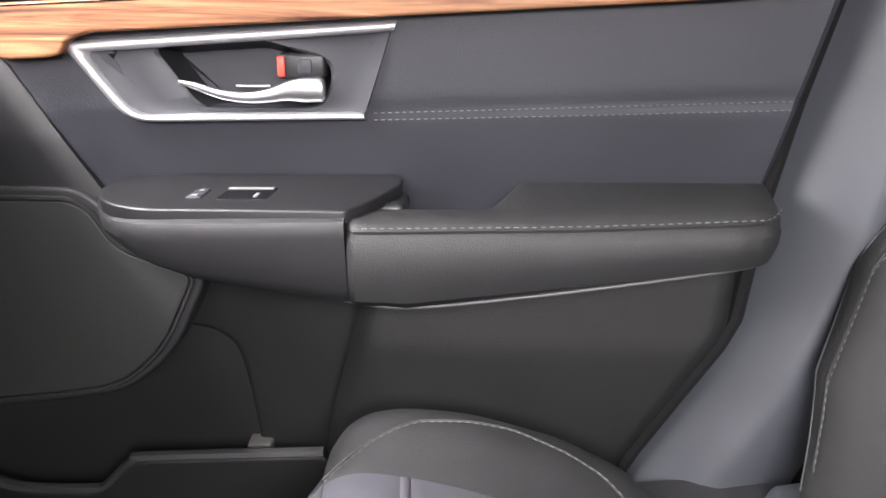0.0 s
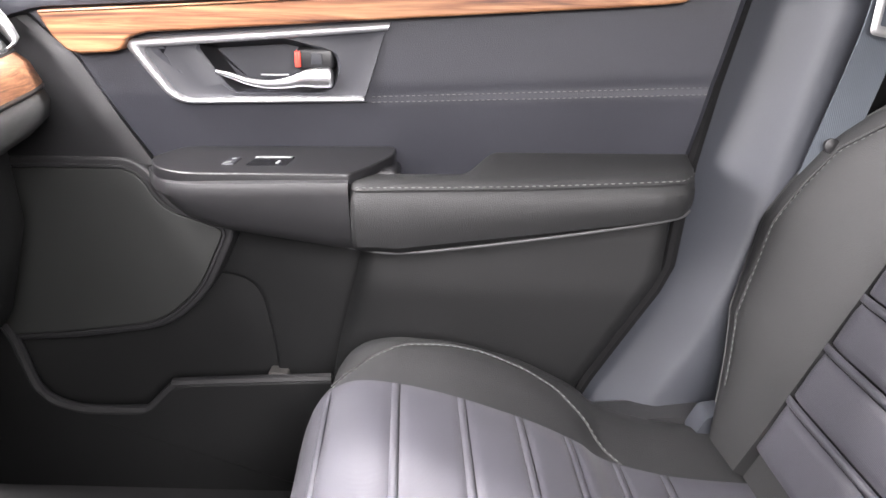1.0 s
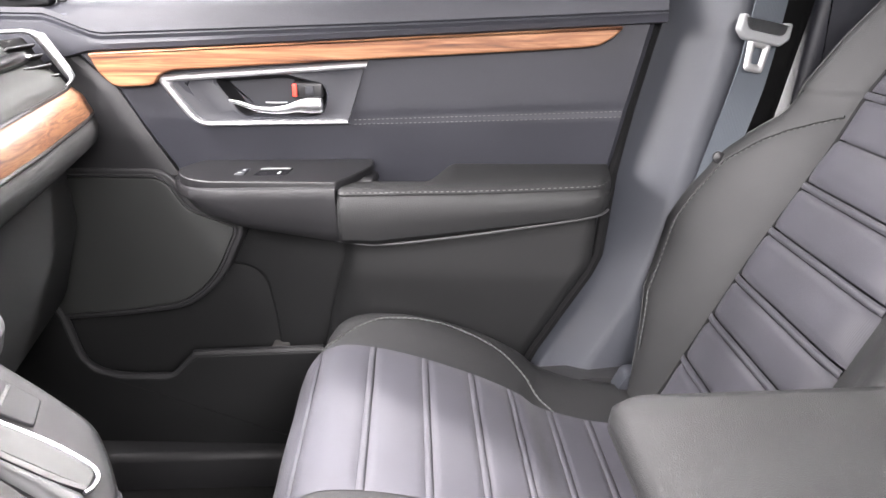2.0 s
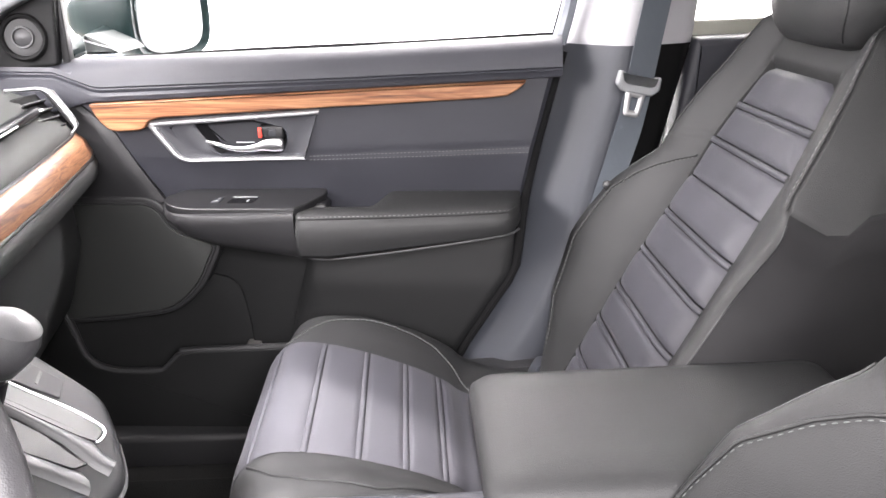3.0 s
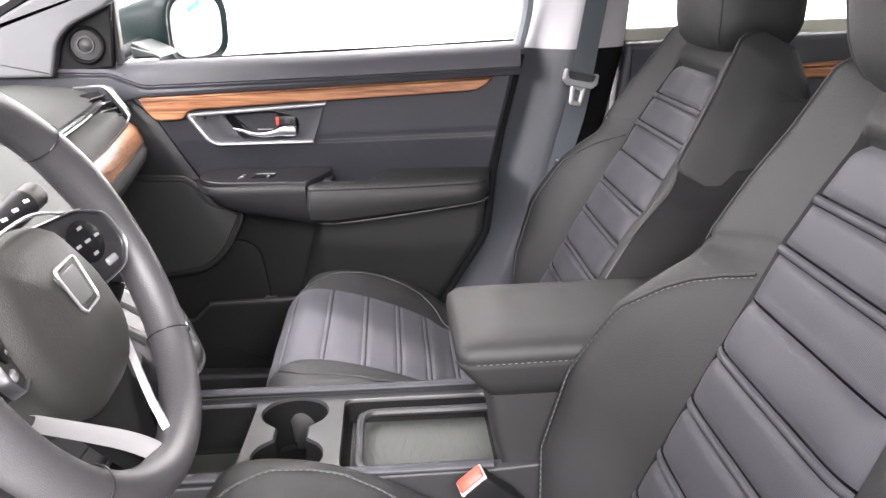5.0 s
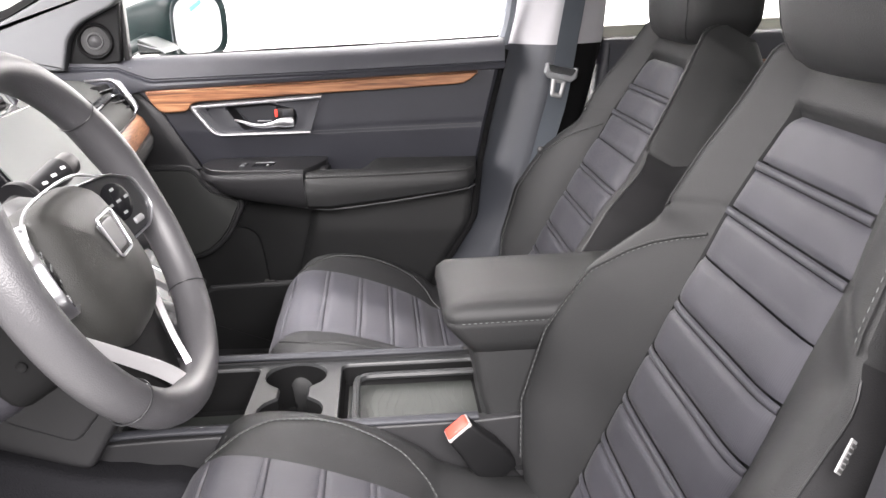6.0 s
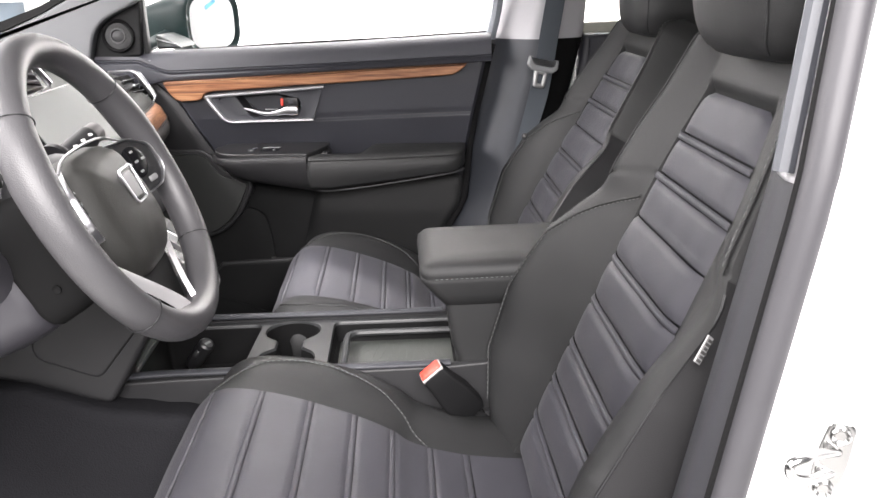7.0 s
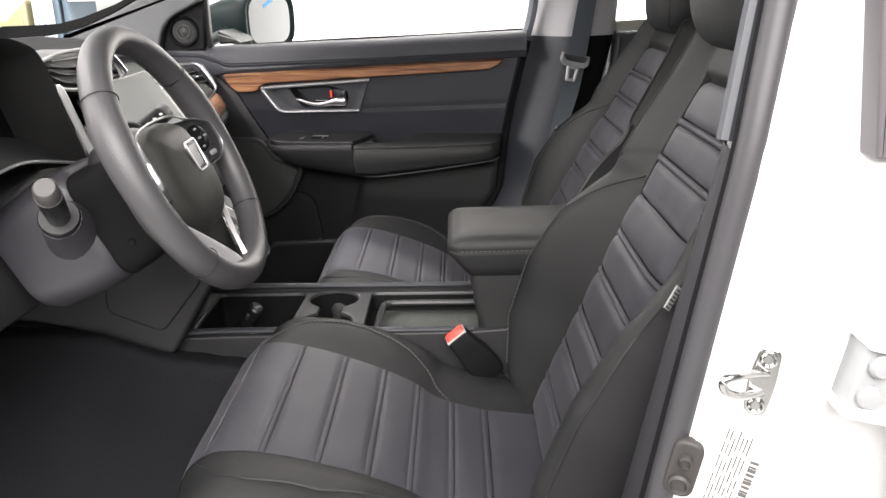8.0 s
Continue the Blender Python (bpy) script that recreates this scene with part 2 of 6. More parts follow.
def stitches(path, length=0.0055, gap=0.0035, r=0.0009, bm=None):
    """A row of single stitches along a path."""
    bm = bm or bmesh.new()
    path = [Vector(p) for p in path]
    at, run = 0.0, [0.0]
    for a, b in zip(path, path[1:]):
        run.append(run[-1] + (b - a).length)

    def where(d):
        for i in range(len(run) - 1):
            if d <= run[i + 1]:
                return path[i].lerp(path[i + 1], (d - run[i]) / max(run[i + 1] - run[i], 1e-9))
        return path[-1]

    while at + length < run[-1]:
        p, q = where(at), where(at + length)
        t = (q - p).normalized()
        a = t.cross(Vector((0.3, 0.2, 1))).normalized() * r
        b = a.cross(t).normalized() * r
        rows = [[o + a * s, o + b * s, o - a * s, o - b * s] for o, s in ((p, 0.5), (p.lerp(q, 0.3), 1), (p.lerp(q, 0.7), 1), (q, 0.5))]
        grid(rows, bm, ring=True, caps=True)
        at += length + gap
    return bm


def lathe(profile, n=24, bm=None):
    """A solid of turning round z through (radius, height) points."""
    rows = [[Vector((r * math.cos(f), r * math.sin(f), h)) for f in (2 * math.pi * j / n for j in range(n))] for r, h in profile]
    return grid(rows, bm, ring=True, caps=True)


def axis_at(p, n, up=(0, 0, 1)):
    """A pose whose z points along n."""
    z = Vector(n).normalized()
    x = Vector(up).cross(z).normalized()
    y = z.cross(x)
    m = Matrix((x, y, z)).transposed().to_4x4()
    m.translation = p
    return m


def ramp(x, xs, ys):
    return float(np.interp(x, xs, ys))


# ---- passenger door (built flat along x, turned into place by its empty) ----
def radial(outline, centre, n=72):
    """The outline's points seen from a centre at even angles, so that two outlines can be joined."""
    out, k = [], len(outline)
    c = Vector(centre)
    for i in range(n):
        f = 2 * math.pi * i / n
        d = Vector((math.cos(f), math.sin(f)))
        best = None
        for j in range(k):
            a, b = Vector(outline[j]) - c, Vector(outline[(j + 1) % k]) - c
            e = b - a
            det = d.x * e.y - d.y * e.x
            if abs(det) < 1e-12:
                continue
            t, u = (a.x * e.y - a.y * e.x) / det, (a.x * d.y - a.y * d.x) / det
            if t > 0 and -1e-6 <= u <= 1 + 1e-6:
                best = t if best is None else max(best, t)
        out.append(c + d * (best or 0.001))
    return out


def band(outer, inner, w0, w1, at=xz):
    """An open strip between two paths with a rounded face."""
    rows, n = [], 6
    for j in range(n + 1):
        t = j / n
        rows.append([at(*(Vector(a) * (1 - t) + Vector(b) * t), w1 + (w0 - w1) * math.sin(math.pi * t) ** 0.3) for a, b in zip(outer, inner)])
    return grid(rows)


door_m = pose(0, 0.665, 0, 0, 0, -4.574)
door = thing("door_1", "closed front passenger door with dark trim and a wood strip", "car door", door_m, kind="structure")
ZR = [0.50, 0.68, 0.747, 0.819, 0.952, 1.035, 1.15, 1.215]
XR = [0.15, 0.239, 0.28, 0.325, 0.339, 0.355, 0.383, 0.40]


def rear(z):
    return ramp(z, ZR, XR)


def front(z):
    return ramp(z, [0.94, 0.948, 1.069, 1.115, 1.13], [-0.265, -0.269, -0.334, -0.382, -0.40])


def sheet(x0, x1, zs, yf, nx=30):
    """A trim sheet between two edges given for each height, folded back at its rim."""
    rows = []
    for i, z in enumerate(zs):
        a, b = x0(z), x1(z)
        row = [Vector((a, yf(a, z) + 0.03, z))]
        row += [Vector((a + (b - a) * j / nx, yf(a + (b - a) * j / nx, z) + (0.006 if j in (0, nx) else 0), z)) for j in range(nx + 1)]
        row.append(Vector((b, yf(b, z) + 0.03, z)))
        rows.append(row)
    return grid(rows)


part("door_shell", slab(rounded([(-0.68, 0.47), (0.13, 0.47), (0.225, 0.66), (0.315, 0.81), (0.335, 0.97), (0.39, 1.205), (-0.68, 1.165)], 0.03), 0.085, 0.15, 0.004, steps=2), PAINT, door, "white painted door shell")
# soft middle panel with a sewn crease
zs = [0.885 + 0.0046 * i for i in range(59)]
hole = [Vector(p) for p in ((-0.235, 1.082), (-0.010, 1.096), (-0.030, 1.035), (-0.205, 1.032))]


def inside(x, z, poly):
    odd = False
    for a, b in zip(poly, poly[1:] + poly[:1]):
        if (a.y > z) != (b.y > z) and x < (b.x - a.x) * (z - a.y) / (b.y - a.y) + a.x:
            odd = not odd
    return odd


def mid_y(x, z):
    crease = math.exp(-((z - (1.0295 + 0.033 * (x + 0.016))) / 0.007) ** 2) * 0.0016 if x > -0.03 else 0
    return ramp(z, [0.88, 0.94, 0.99, 1.03, 1.07, 1.11], [0.030, 0.022, 0.010, 0.002, 0.000, -0.002]) + crease + (0.045 if inside(x, z, hole) else 0)


part("middle_panel", sheet(lambda z: front(z) + 0.002, lambda z: rear(z) - 0.003, zs, mid_y, 110), SOFT, door, "soft dark grey panel with a double-stitched crease")
bm = stitches([(-0.012, -0.0005, 1.0285), (0.17, -0.0005, 1.0345), (0.346, -0.0005, 1.0405)], 0.0036, 0.0026, 0.0005)
stitches([(-0.012, -0.0005, 1.0225), (0.17, -0.0005, 1.0275), (0.346, -0.0005, 1.0330)], 0.0036, 0.0026, 0.0005, bm)
part("stitching", bm, THREAD_DARK, door, "pale double stitching")
# hard front piece that runs forward under the dashboard
part("front_panel", sheet(lambda z: -0.64, lambda z: front(z) - 0.002, [0.945 + 0.006 * i for i in range(32)], lambda x, z: ramp(z, [0.94, 1.0, 1.12], [0.016, 0.006, -0.004]) + 0.004, 24), HARD, door, "dark hard plastic front piece")
# rolled belt pad under the window, sewn along its lower edge
rows = []
for i in range(73):
    x = -0.66 + i * (rear(1.19) + 0.66) / 72
    zt = ramp(x, [-0.66, -0.414, 0.045, 0.405], [1.170, 1.184, 1.199, 1.215])
    zw = ramp(x, [-0.66, -0.43, -0.358, -0.206, -0.054, 0.146, 0.339, 0.4], [1.10, 1.10, 1.119, 1.125, 1.132, 1.141, 1.150, 1.153])
    zsm = ramp(x, [-0.66, -0.41, -0.346, 0.047, 0.4], [1.171, 1.166, 1.141, 1.153, 1.167])
    prof = [(0.075, zt - 0.006), (0.05, zt - 0.001), (0.02, zt), (0.006, zt - 0.006), (-0.004, zt - 0.017), (-0.010, zsm + 0.010), (-0.0125, zsm + 0.0035), (-0.0105, zsm + 0.0012),
            (-0.0125, zsm - 0.001), (-0.0115, zsm - 0.0035), (-0.0105, zsm - 0.006), (-0.0135, zsm - 0.0085), (-0.0150, zw + 0.010), (-0.0130, zw + 0.003), (-0.004, zw + 0.001), (0.02, zw)]
    rows.append([Vector((x, y, z)) for y, z in prof])
part("belt_pad", grid(rows, caps=False), SOFT, door, "sewn dark grey belt pad")
# wood strip with a pointed rear end and a drop round the handle plate
wood = [(-0.358, 1.1185), (-0.206, 1.125), (-0.054, 1.132), (0.146, 1.141), (0.339, 1.150), (0.326, 1.137), (0.308, 1.1270), (0.285, 1.1245), (0.245, 1.122), (0.015, 1.1105), (-0.245, 1.0965), (-0.265, 1.091), (-0.272, 1.079), (-0.282, 1.0765), (-0.318, 1.0745), (-0.330, 1.0775), (-0.345, 1.093)]
part("wood_trim", slab(rounded(wood, 0.004, 3), -0.0185, 0.01, 0.0025, steps=3), WOOD, door, "glossy reddish-brown wood strip")
# handle plate
bez = rounded([(-0.281, 1.090), (0.011, 1.1075), (-0.018, 1.023), (-0.228, 1.0195)], [0.014, 0.003, 0.003, 0.022], 6)
bez_in = rounded([(-0.257, 1.0800), (0.000, 1.0965), (-0.022, 1.0300), (-0.219, 1.0265)], [0.011, 0.002, 0.002, 0.017], 6)
cup = rounded([(-0.200, 1.0835), (-0.162, 1.0290), (-0.058, 1.0335), (-0.047, 1.0560), (-0.050, 1.0725), (-0.106, 1.0895)], [0.006, 0.02, 0.012, 0.01, 0.01, 0.01], 5)
cc = (-0.12, 1.058)
ro, rc = radial(inset(bez, 0.002), cc, 96), radial(cup, cc, 96)
rows = []
for t, d in ((0, 0.006), (0.02, -0.004), (0.3, 0.000), (0.6, 0.002), (0.92, 0.001), (1.0, 0.004)):
    rows.append([xz(*a.lerp(b, t), d) for a, b in zip(ro, rc)])
plate = part("handle_plate", grid(rows, ring=True), BEZEL, door, "dark pewter handle plate")
rows = [[xz(*p, 0.004) for p in rc], [xz(*p, 0.016) for p in inset(rc, 0.003)], [xz(*p, 0.030) for p in inset(rc, 0.009)]]
part("cup_wall", grid(rows, ring=True), BLACK, plate, "black wall of the cup")
rows = [[xz(*p, 0.028) for p in inset(rc, 0.007)], [xz(*(Vector(cc).lerp(p, 0.4)), 0.030) for p in rc]]
part("cup_bottom", grid(rows, ring=True, caps=True), BEZEL, plate, "dark recessed cup")
n0 = len(bez) // 4
op = [bez[i] for i in range(n0, -1, -1)] + [bez[i] for i in range(len(bez) - 1, 2 * n0 + n0 // 2, -1)]
ip = [bez_in[i] for i in range(n0, -1, -1)] + [bez_in[i] for i in range(len(bez_in) - 1, 2 * n0 + n0 // 2, -1)]
op, ip = [Vector((0.011, 1.1075))] + op[3:], [Vector((0.007, 1.0965))] + ip[3:]
part("chrome_edge", band(op + [Vector((-0.018, 1.023))], ip + [Vector((-0.020, 1.0285))], -0.009, 0.002), surface("brushed chrome edge", (0.44, 0.44, 0.455), 0.45, metal=0.8, bump=0.03, vary=0.05), plate, "satin chrome edge", angle=60)
lev = smooth_path([(-0.180, 1.0550), (-0.163, 1.0505), (-0.145, 1.0445), (-0.122, 1.0415), (-0.101, 1.0435), (-0.083, 1.0475), (-0.066, 1.0485), (-0.053, 1.0490)], 6)
rad = [ramp(i / (len(lev) - 1), [0, 0.12, 0.45, 0.62, 0.72, 0.8, 0.96, 1], [0.0016, 0.0032, 0.0048, 0.0066, 0.0092, 0.0110, 0.0110, 0.008]) for i in range(len(lev))]
part("lever", tube([xz(p.x, p.y, -0.002) for p in lev], rad, 12, up=(0, 1, 0), flat=0.55), CHROME, plate, "curved chrome door lever", angle=70)
part("lever_edge", tube([xz(*p[:2], 0.012) for p in smooth_path([(-0.134, 1.0500), (-0.118, 1.0496), (-0.104, 1.0500)], 5)], 0.0010, 6), SILVER, plate)
part("lock_knob", box(-0.093, -0.052, 0.000, 0.03, 1.057, 1.0790, 0.004), BLACK, plate, "black door lock knob")
part("lock_mark", box(-0.0935, -0.0870, -0.0020, 0.008, 1.0595, 1.0765, 0.0012), RED, plate, "red lock mark")
part("lock_symbol", box(-0.076, -0.064, -0.0008, 0.004, 1.0620, 1.0740, 0.001), BEZEL, plate)


# armrest: hard front half with the switches, soft rear half
def low(x):
    return ramp(x, [-0.262, -0.251, -0.213, -0.166, -0.046, 0.02, 0.319, 0.34], [0.944, 0.932, 0.904, 0.889, 0.870, 0.865, 0.909, 0.914])


rows = []
for i in range(41):
    x = -0.266 + i * (0.266 - 0.030) / 40
    f = ramp(x, [-0.266, -0.26, -0.245, -0.225, -0.2, -0.15], [0.02, 0.2, 0.55, 0.82, 0.95, 1.0])
    zt, zl = ramp(x, [-0.266, -0.03], [0.9475, 0.9535]), low(x)
    h = zt - zl
    rows.append([Vector((x, y, z)) for y, z in ((0.03, zt), (-0.068 * f, zt + 0.001), (-0.0745 * f, zt - 0.0015), (-0.0765 * f, zt - 0.006), (-0.0755 * f, zt - 0.014 - 0.02 * h),
                                                (-0.072 * f, zt - 0.45 * h), (-0.064 * f, zt - 0.75 * h), (-0.052 * f, zl + 0.004), (-0.040 * f, zl), (0.03, zl - 0.006))])
arm = part("armrest", grid(rows, caps=True), HARD, door, "dark armrest with a padded rear half")
top = rounded([(-0.228, 0.014), (-0.256, -0.020), (-0.240, -0.050), (-0.205, -0.066), (-0.030, -0.069), (-0.012, -0.050), (0.012, -0.012), (0.012, 0.014)], [0.01, 0.02, 0.03, 0.03, 0.006, 0.01, 0.006, 0.01], 4)


def arm_top(u, v, w):
    return Vector((u, v, w + 0.955 + 0.030 * (u + 0.26) * 0.28 + 0.135 * (v + 0.069)))


part("switch_panel", slab(top, 0.003, -0.008, 0.002, at=arm_top), BLACK, arm, "black window-switch panel")
MARK = surface("grey print mark", (0.17, 0.175, 0.175), 0.5, bump=0, vary=0.1)
part("lock_switch", slab(rounded([(-0.170, -0.044), (-0.156, -0.044), (-0.152, -0.024), (-0.164, -0.024)], 0.002, 3), 0.0050, 0.001, 0.0015, at=arm_top), BEZEL, arm, "small switch with white marks")
part("switch_mark", slab([(-0.1660, -0.0420), (-0.1600, -0.0420), (-0.1590, -0.0390), (-0.1650, -0.0390)], 0.0056, 0.0045, 0.0001, at=arm_top), MARK, arm)
part("switch_mark", slab([(-0.1610, -0.0310), (-0.1570, -0.0310), (-0.1562, -0.0285), (-0.1602, -0.0285)], 0.0056, 0.0045, 0.0001, at=arm_top), MARK, arm)
part("switch_well", slab(rounded([(-0.144, -0.046), (-0.100, -0.046), (-0.094, -0.020), (-0.136, -0.020)], 0.003, 3), 0.0036, 0.001, 0.0005, at=arm_top), GLOSS, arm)
part("window_switch", slab(rounded([(-0.138, -0.0245), (-0.098, -0.0245), (-0.0975, -0.0215), (-0.1365, -0.0215)], 0.0006, 2), 0.0048, 0.001, 0.0006, at=arm_top), MARK, arm, "silver-edged window switch")
part("switch_mark", slab([(-0.112, -0.042), (-0.109, -0.042), (-0.1075, -0.034), (-0.1105, -0.034)], 0.0045, 0.003, 0.0001, at=arm_top), MARK, arm)
rows = []
for i in range(61):
    x = -0.0285 + i * (0.332 + 0.0285) / 60
    f = ramp(x, [-0.0285, -0.026, -0.02, 0.29, 0.315, 0.327, 0.332], [0.90, 0.97, 1.0, 1.0, 0.93, 0.72, 0.40])
    g = ramp(x, [0.0, 0.085, 0.125, 0.33], [0.0, 0.0, 1.0, 1.0])
    g = g * g * (3 - 2 * g)
    zl = low(x) + ramp(x, [-0.0285, 0.0, 0.31, 0.332], [-0.002, 0, 0, 0.012])
    zf = ramp(x, [-0.03, 0.153, 0.311, 0.332], [0.9490, 0.9530, 0.9600, 0.9560])
    h = zf - zl
    yb, zb = -0.030 + 0.050 * g, 0.948 + 0.016 * g + 0.003 * (1 - g)
    prof = [(yb + 0.006, zb - 0.03 * (1 - g) - 0.004), (yb, zb), (yb - 0.014, zb + 0.0025), (-0.050 * f, zf + 0.004), (-0.066 * f, zf + 0.0025), (-0.0745 * f, zf - 0.0015), (-0.0775 * f, zf - 0.0045), (-0.0770 * f, zf - 0.007), (-0.0800 * f, zf - 0.011),
            (-0.0835 * f, zf - 0.30 * h), (-0.0825 * f, zf - 0.55 * h), (-0.0765 * f, zf - 0.80 * h), (-0.062 * f, zl + 0.007), (-0.050 * f, zl + 0.002), (-0.03 * f, zl), (0.03, zl - 0.002)]
    rows.append([Vector((x, y, z)) for y, z in prof])
part("armrest_pad", grid(rows, caps=True), HIDE, arm, "padded dark leatherette armrest")
path = [(-0.022, -0.0785, 0.9478), (0.153, -0.0785, 0.9515), (0.285, -0.0785, 0.9575), (0.312, -0.0735, 0.9585), (0.327, -0.055, 0.9625)]
part("stitching", stitches(smooth_path(path, 8), 0.0042, 0.003, 0.0006), THREAD_DARK, arm, "pale stitching along the edge")
part("accent_strip", tube(smooth_path([(-0.036, -0.050, 0.8735), (0.02, -0.0535, 0.8690), (0.12, -0.0535, 0.8800), (0.24, -0.0535, 0.8980), (0.31, -0.050, 0.9095), (0.33, -0.035, 0.9150)], 8), 0.0018, 8), surface("grey accent plastic", (0.055, 0.055, 0.058), 0.5, bump=0.05), arm, "grey accent strip")
part("pull_cup", slab(rounded([(-0.005, -0.030), (0.020, -0.034), (0.100, -0.030), (0.118, 0.018), (-0.004, 0.020)], 0.008, 3), 0.925, 0.918, 0.002, at=xy), BLACK, arm, "black pull-handle cup")
part("pull_edge", box(-0.014, 0.018, -0.034, 0.012, 0.940, 0.9575, 0.008), BLACK, arm)

# lower trim: speaker cover, deep recess, map pocket, and a bulging rear panel
part("recess", slab(rounded([(-0.60, 0.52), (0.0, 0.52), (0.0, 0.93), (-0.60, 0.93)], 0.02), 0.061, 0.084, 0.001), LOWER, door, "dark recess behind the map pocket")
arc = [(-0.36, 0.800), (-0.26, 0.799), (-0.205, 0.797), (-0.182, 0.788), (-0.168, 0.770), (-0.160, 0.735), (-0.153, 0.672), (-0.1515, 0.54)]
far = [(-0.36, 0.92), (-0.26, 0.92), (-0.18, 0.92), (-0.10, 0.92), (-0.02, 0.92), (-0.03, 0.80), (-0.04, 0.67), (-0.04, 0.54)]
arc, far = smooth_path([(*p, 0) for p in arc], 4), smooth_path([(*p, 0) for p in far], 4)
part("niche_panel", grid([[xz(*a.lerp(b, t).to_2d(), w) for a, b in zip(arc, far)] for t, w in ((0, 0.063), (0.005, 0.0575), (0.02, 0.0552), (0.05, 0.054), (1, 0.054))]), LOWER, door, "dark panel round the bottle niche")
part("pocket_clip", box(-0.163, -0.137, 0.040, 0.066, 0.640, 0.668, 0.003), surface("dull clip metal", (0.13, 0.125, 0.12), 0.5, metal=0.3, bump=0.05), door, "small metal clip")


def low_y(x, z):
    e = ramp(x, [-0.09, -0.06, -0.02, 0.05], [0.030, 0.012, 0.003, 0.0])
    return e + ramp(z, [0.50, 0.58, 0.70, 0.80, 0.87, 0.91], [0.030, 0.016, 0.010, 0.010, 0.020, 0.040])


part("lower_panel", sheet(lambda z: ramp(z, [0.50, 0.66, 0.679, 0.727, 0.811, 0.90], [-0.08, -0.078, -0.075, -0.064, -0.041, -0.020]), lambda z: rear(z) - 0.006, [0.50 + 0.0105 * i for i in range(40)], low_y, 34), LOWER, door, "dark rear lower panel")
spk = rounded([(-0.64, 0.944), (-0.383, 0.9475), (-0.297, 0.9465), (-0.2785, 0.9340), (-0.259, 0.899), (-0.1865, 0.8735), (-0.225, 0.795), (-0.275, 0.7515), (-0.377, 0.7365), (-0.456, 0.730), (-0.64, 0.718)], [0.01, 0.02, 0.012, 0.012, 0.02, 0.016, 0.03, 0.03, 0.05, 0.05, 0.01], 5)
part("speaker_surround", slab(inset(spk, -0.009), 0.014, 0.075, 0.004, steps=4), HARD, door, "dark speaker surround")
part("speaker_grille", slab(inset(spk, 0.003), 0.008, 0.03, 0.0015, steps=3), surface("fine speaker mesh", (0.018, 0.0192, 0.0182), 0.55, grain=1200, bump=0.5, cells=True, vary=0.3, depth=0.0006), door, "dark fine-mesh speaker grille")
part("grille_rim", tube([xz(p[0], p[1], 0.0095) for p in spk], 0.0022, 6, closed=True, up=(0, 1, 0)), HARD, door)
rim = [(-0.486, 0.76), (-0.468, 0.726), (-0.452, 0.664), (-0.432, 0.640), (-0.393, 0.628), (-0.325, 0.628), (-0.305, 0.633), (-0.275, 0.663), (-0.255, 0.669), (-0.074, 0.679)]
pocket = [(-0.60, 0.50), (-0.60, 0.76)] + rim + [(-0.06, 0.66), (-0.06, 0.50)]
part("map_pocket", slab(rounded(pocket[::-1], 0.004, 2), 0.004, 0.020, 0.004, steps=4), LOWER, door, "dark map pocket wall")
part("pocket_rim", tube([xz(p.x, p.y, 0.011) for p in smooth_path(rim, 5)], 0.0065, 8, up=(0, 1, 0)), HARD, door)

# corner panel with the small loudspeaker, window rim and pane
sail = rounded([(-0.565, 1.165), (-0.404, 1.178), (-0.386, 1.355), (-0.398, 1.345), (-0.508, 1.268), (-0.562, 1.226)], [0.006, 0.006, 0.004, 0.004, 0.02, 0.008], 4)
corner = part("corner_panel", slab(sail, -0.002, 0.014, 0.004, steps=3), surface("matt corner plastic", (0.0060, 0.0061, 0.0066), 0.6, spec=0.2, grain=1500, bump=0.2, cells=True), door, "black triangular mirror corner panel")
tw = axis_at((-0.449, -0.004, 1.222), (0.15, -1, 0.1))
part("tweeter_ring", lathe([(0.031, -0.006), (0.036, -0.002), (0.037, 0.004), (0.034, 0.008), (0.030, 0.006), (0.0285, 0.001)], 36), DEEP, corner, "round black speaker ring", m=tw)
part("tweeter_mesh", lathe([(0.0295, -0.004), (0.0285, 0.002), (0.020, 0.0045), (0.012, 0.003), (0.008, 0.005), (0.001, 0.006)], 32), surface("grey speaker mesh", (0.020, 0.020, 0.021), 0.5, metal=0.2, grain=900, bump=0.8, cells=True), corner, "grey mesh of the small loudspeaker", m=tw)
part("tweeter_cone", lathe([(0.0175, 0.0035), (0.0165, 0.0075), (0.0145, 0.0075), (0.0135, 0.0045), (0.007, 0.008), (0.001, 0.0095)], 28), surface("grey tweeter cone", (0.032, 0.032, 0.034), 0.45, metal=0.2, bump=0.05), corner, "small silver-grey cone", m=tw)
part("corner_seal", tube([(-0.556, -0.004, 1.165), (-0.556, -0.004, 1.215)], 0.002, 6), SILVER, corner)
part("window_post", box(-0.402, -0.390, 0.012, 0.03, 1.175, 1.45, 0.002), BLACK, door)
rows = [[Vector((x, 0.052, ramp(x, [-0.66, 0.405], [1.168, 1.212]))), Vector((x, 0.052, 1.50))] for x in (-0.39, -0.1, 0.15, 0.385)]
pane = part("window_pane", grid(rows), CLEAR, door, "clear raised window pane")
pane.visible_shadow = False
part("door_seal", tube([Vector((rear(z) + 0.003, 0.026, z)) for z in [0.50 + 0.03 * i for i in range(24)]], 0.008, 8, up=(0, 1, 0)), RUBBER, door, "black rubber seal")
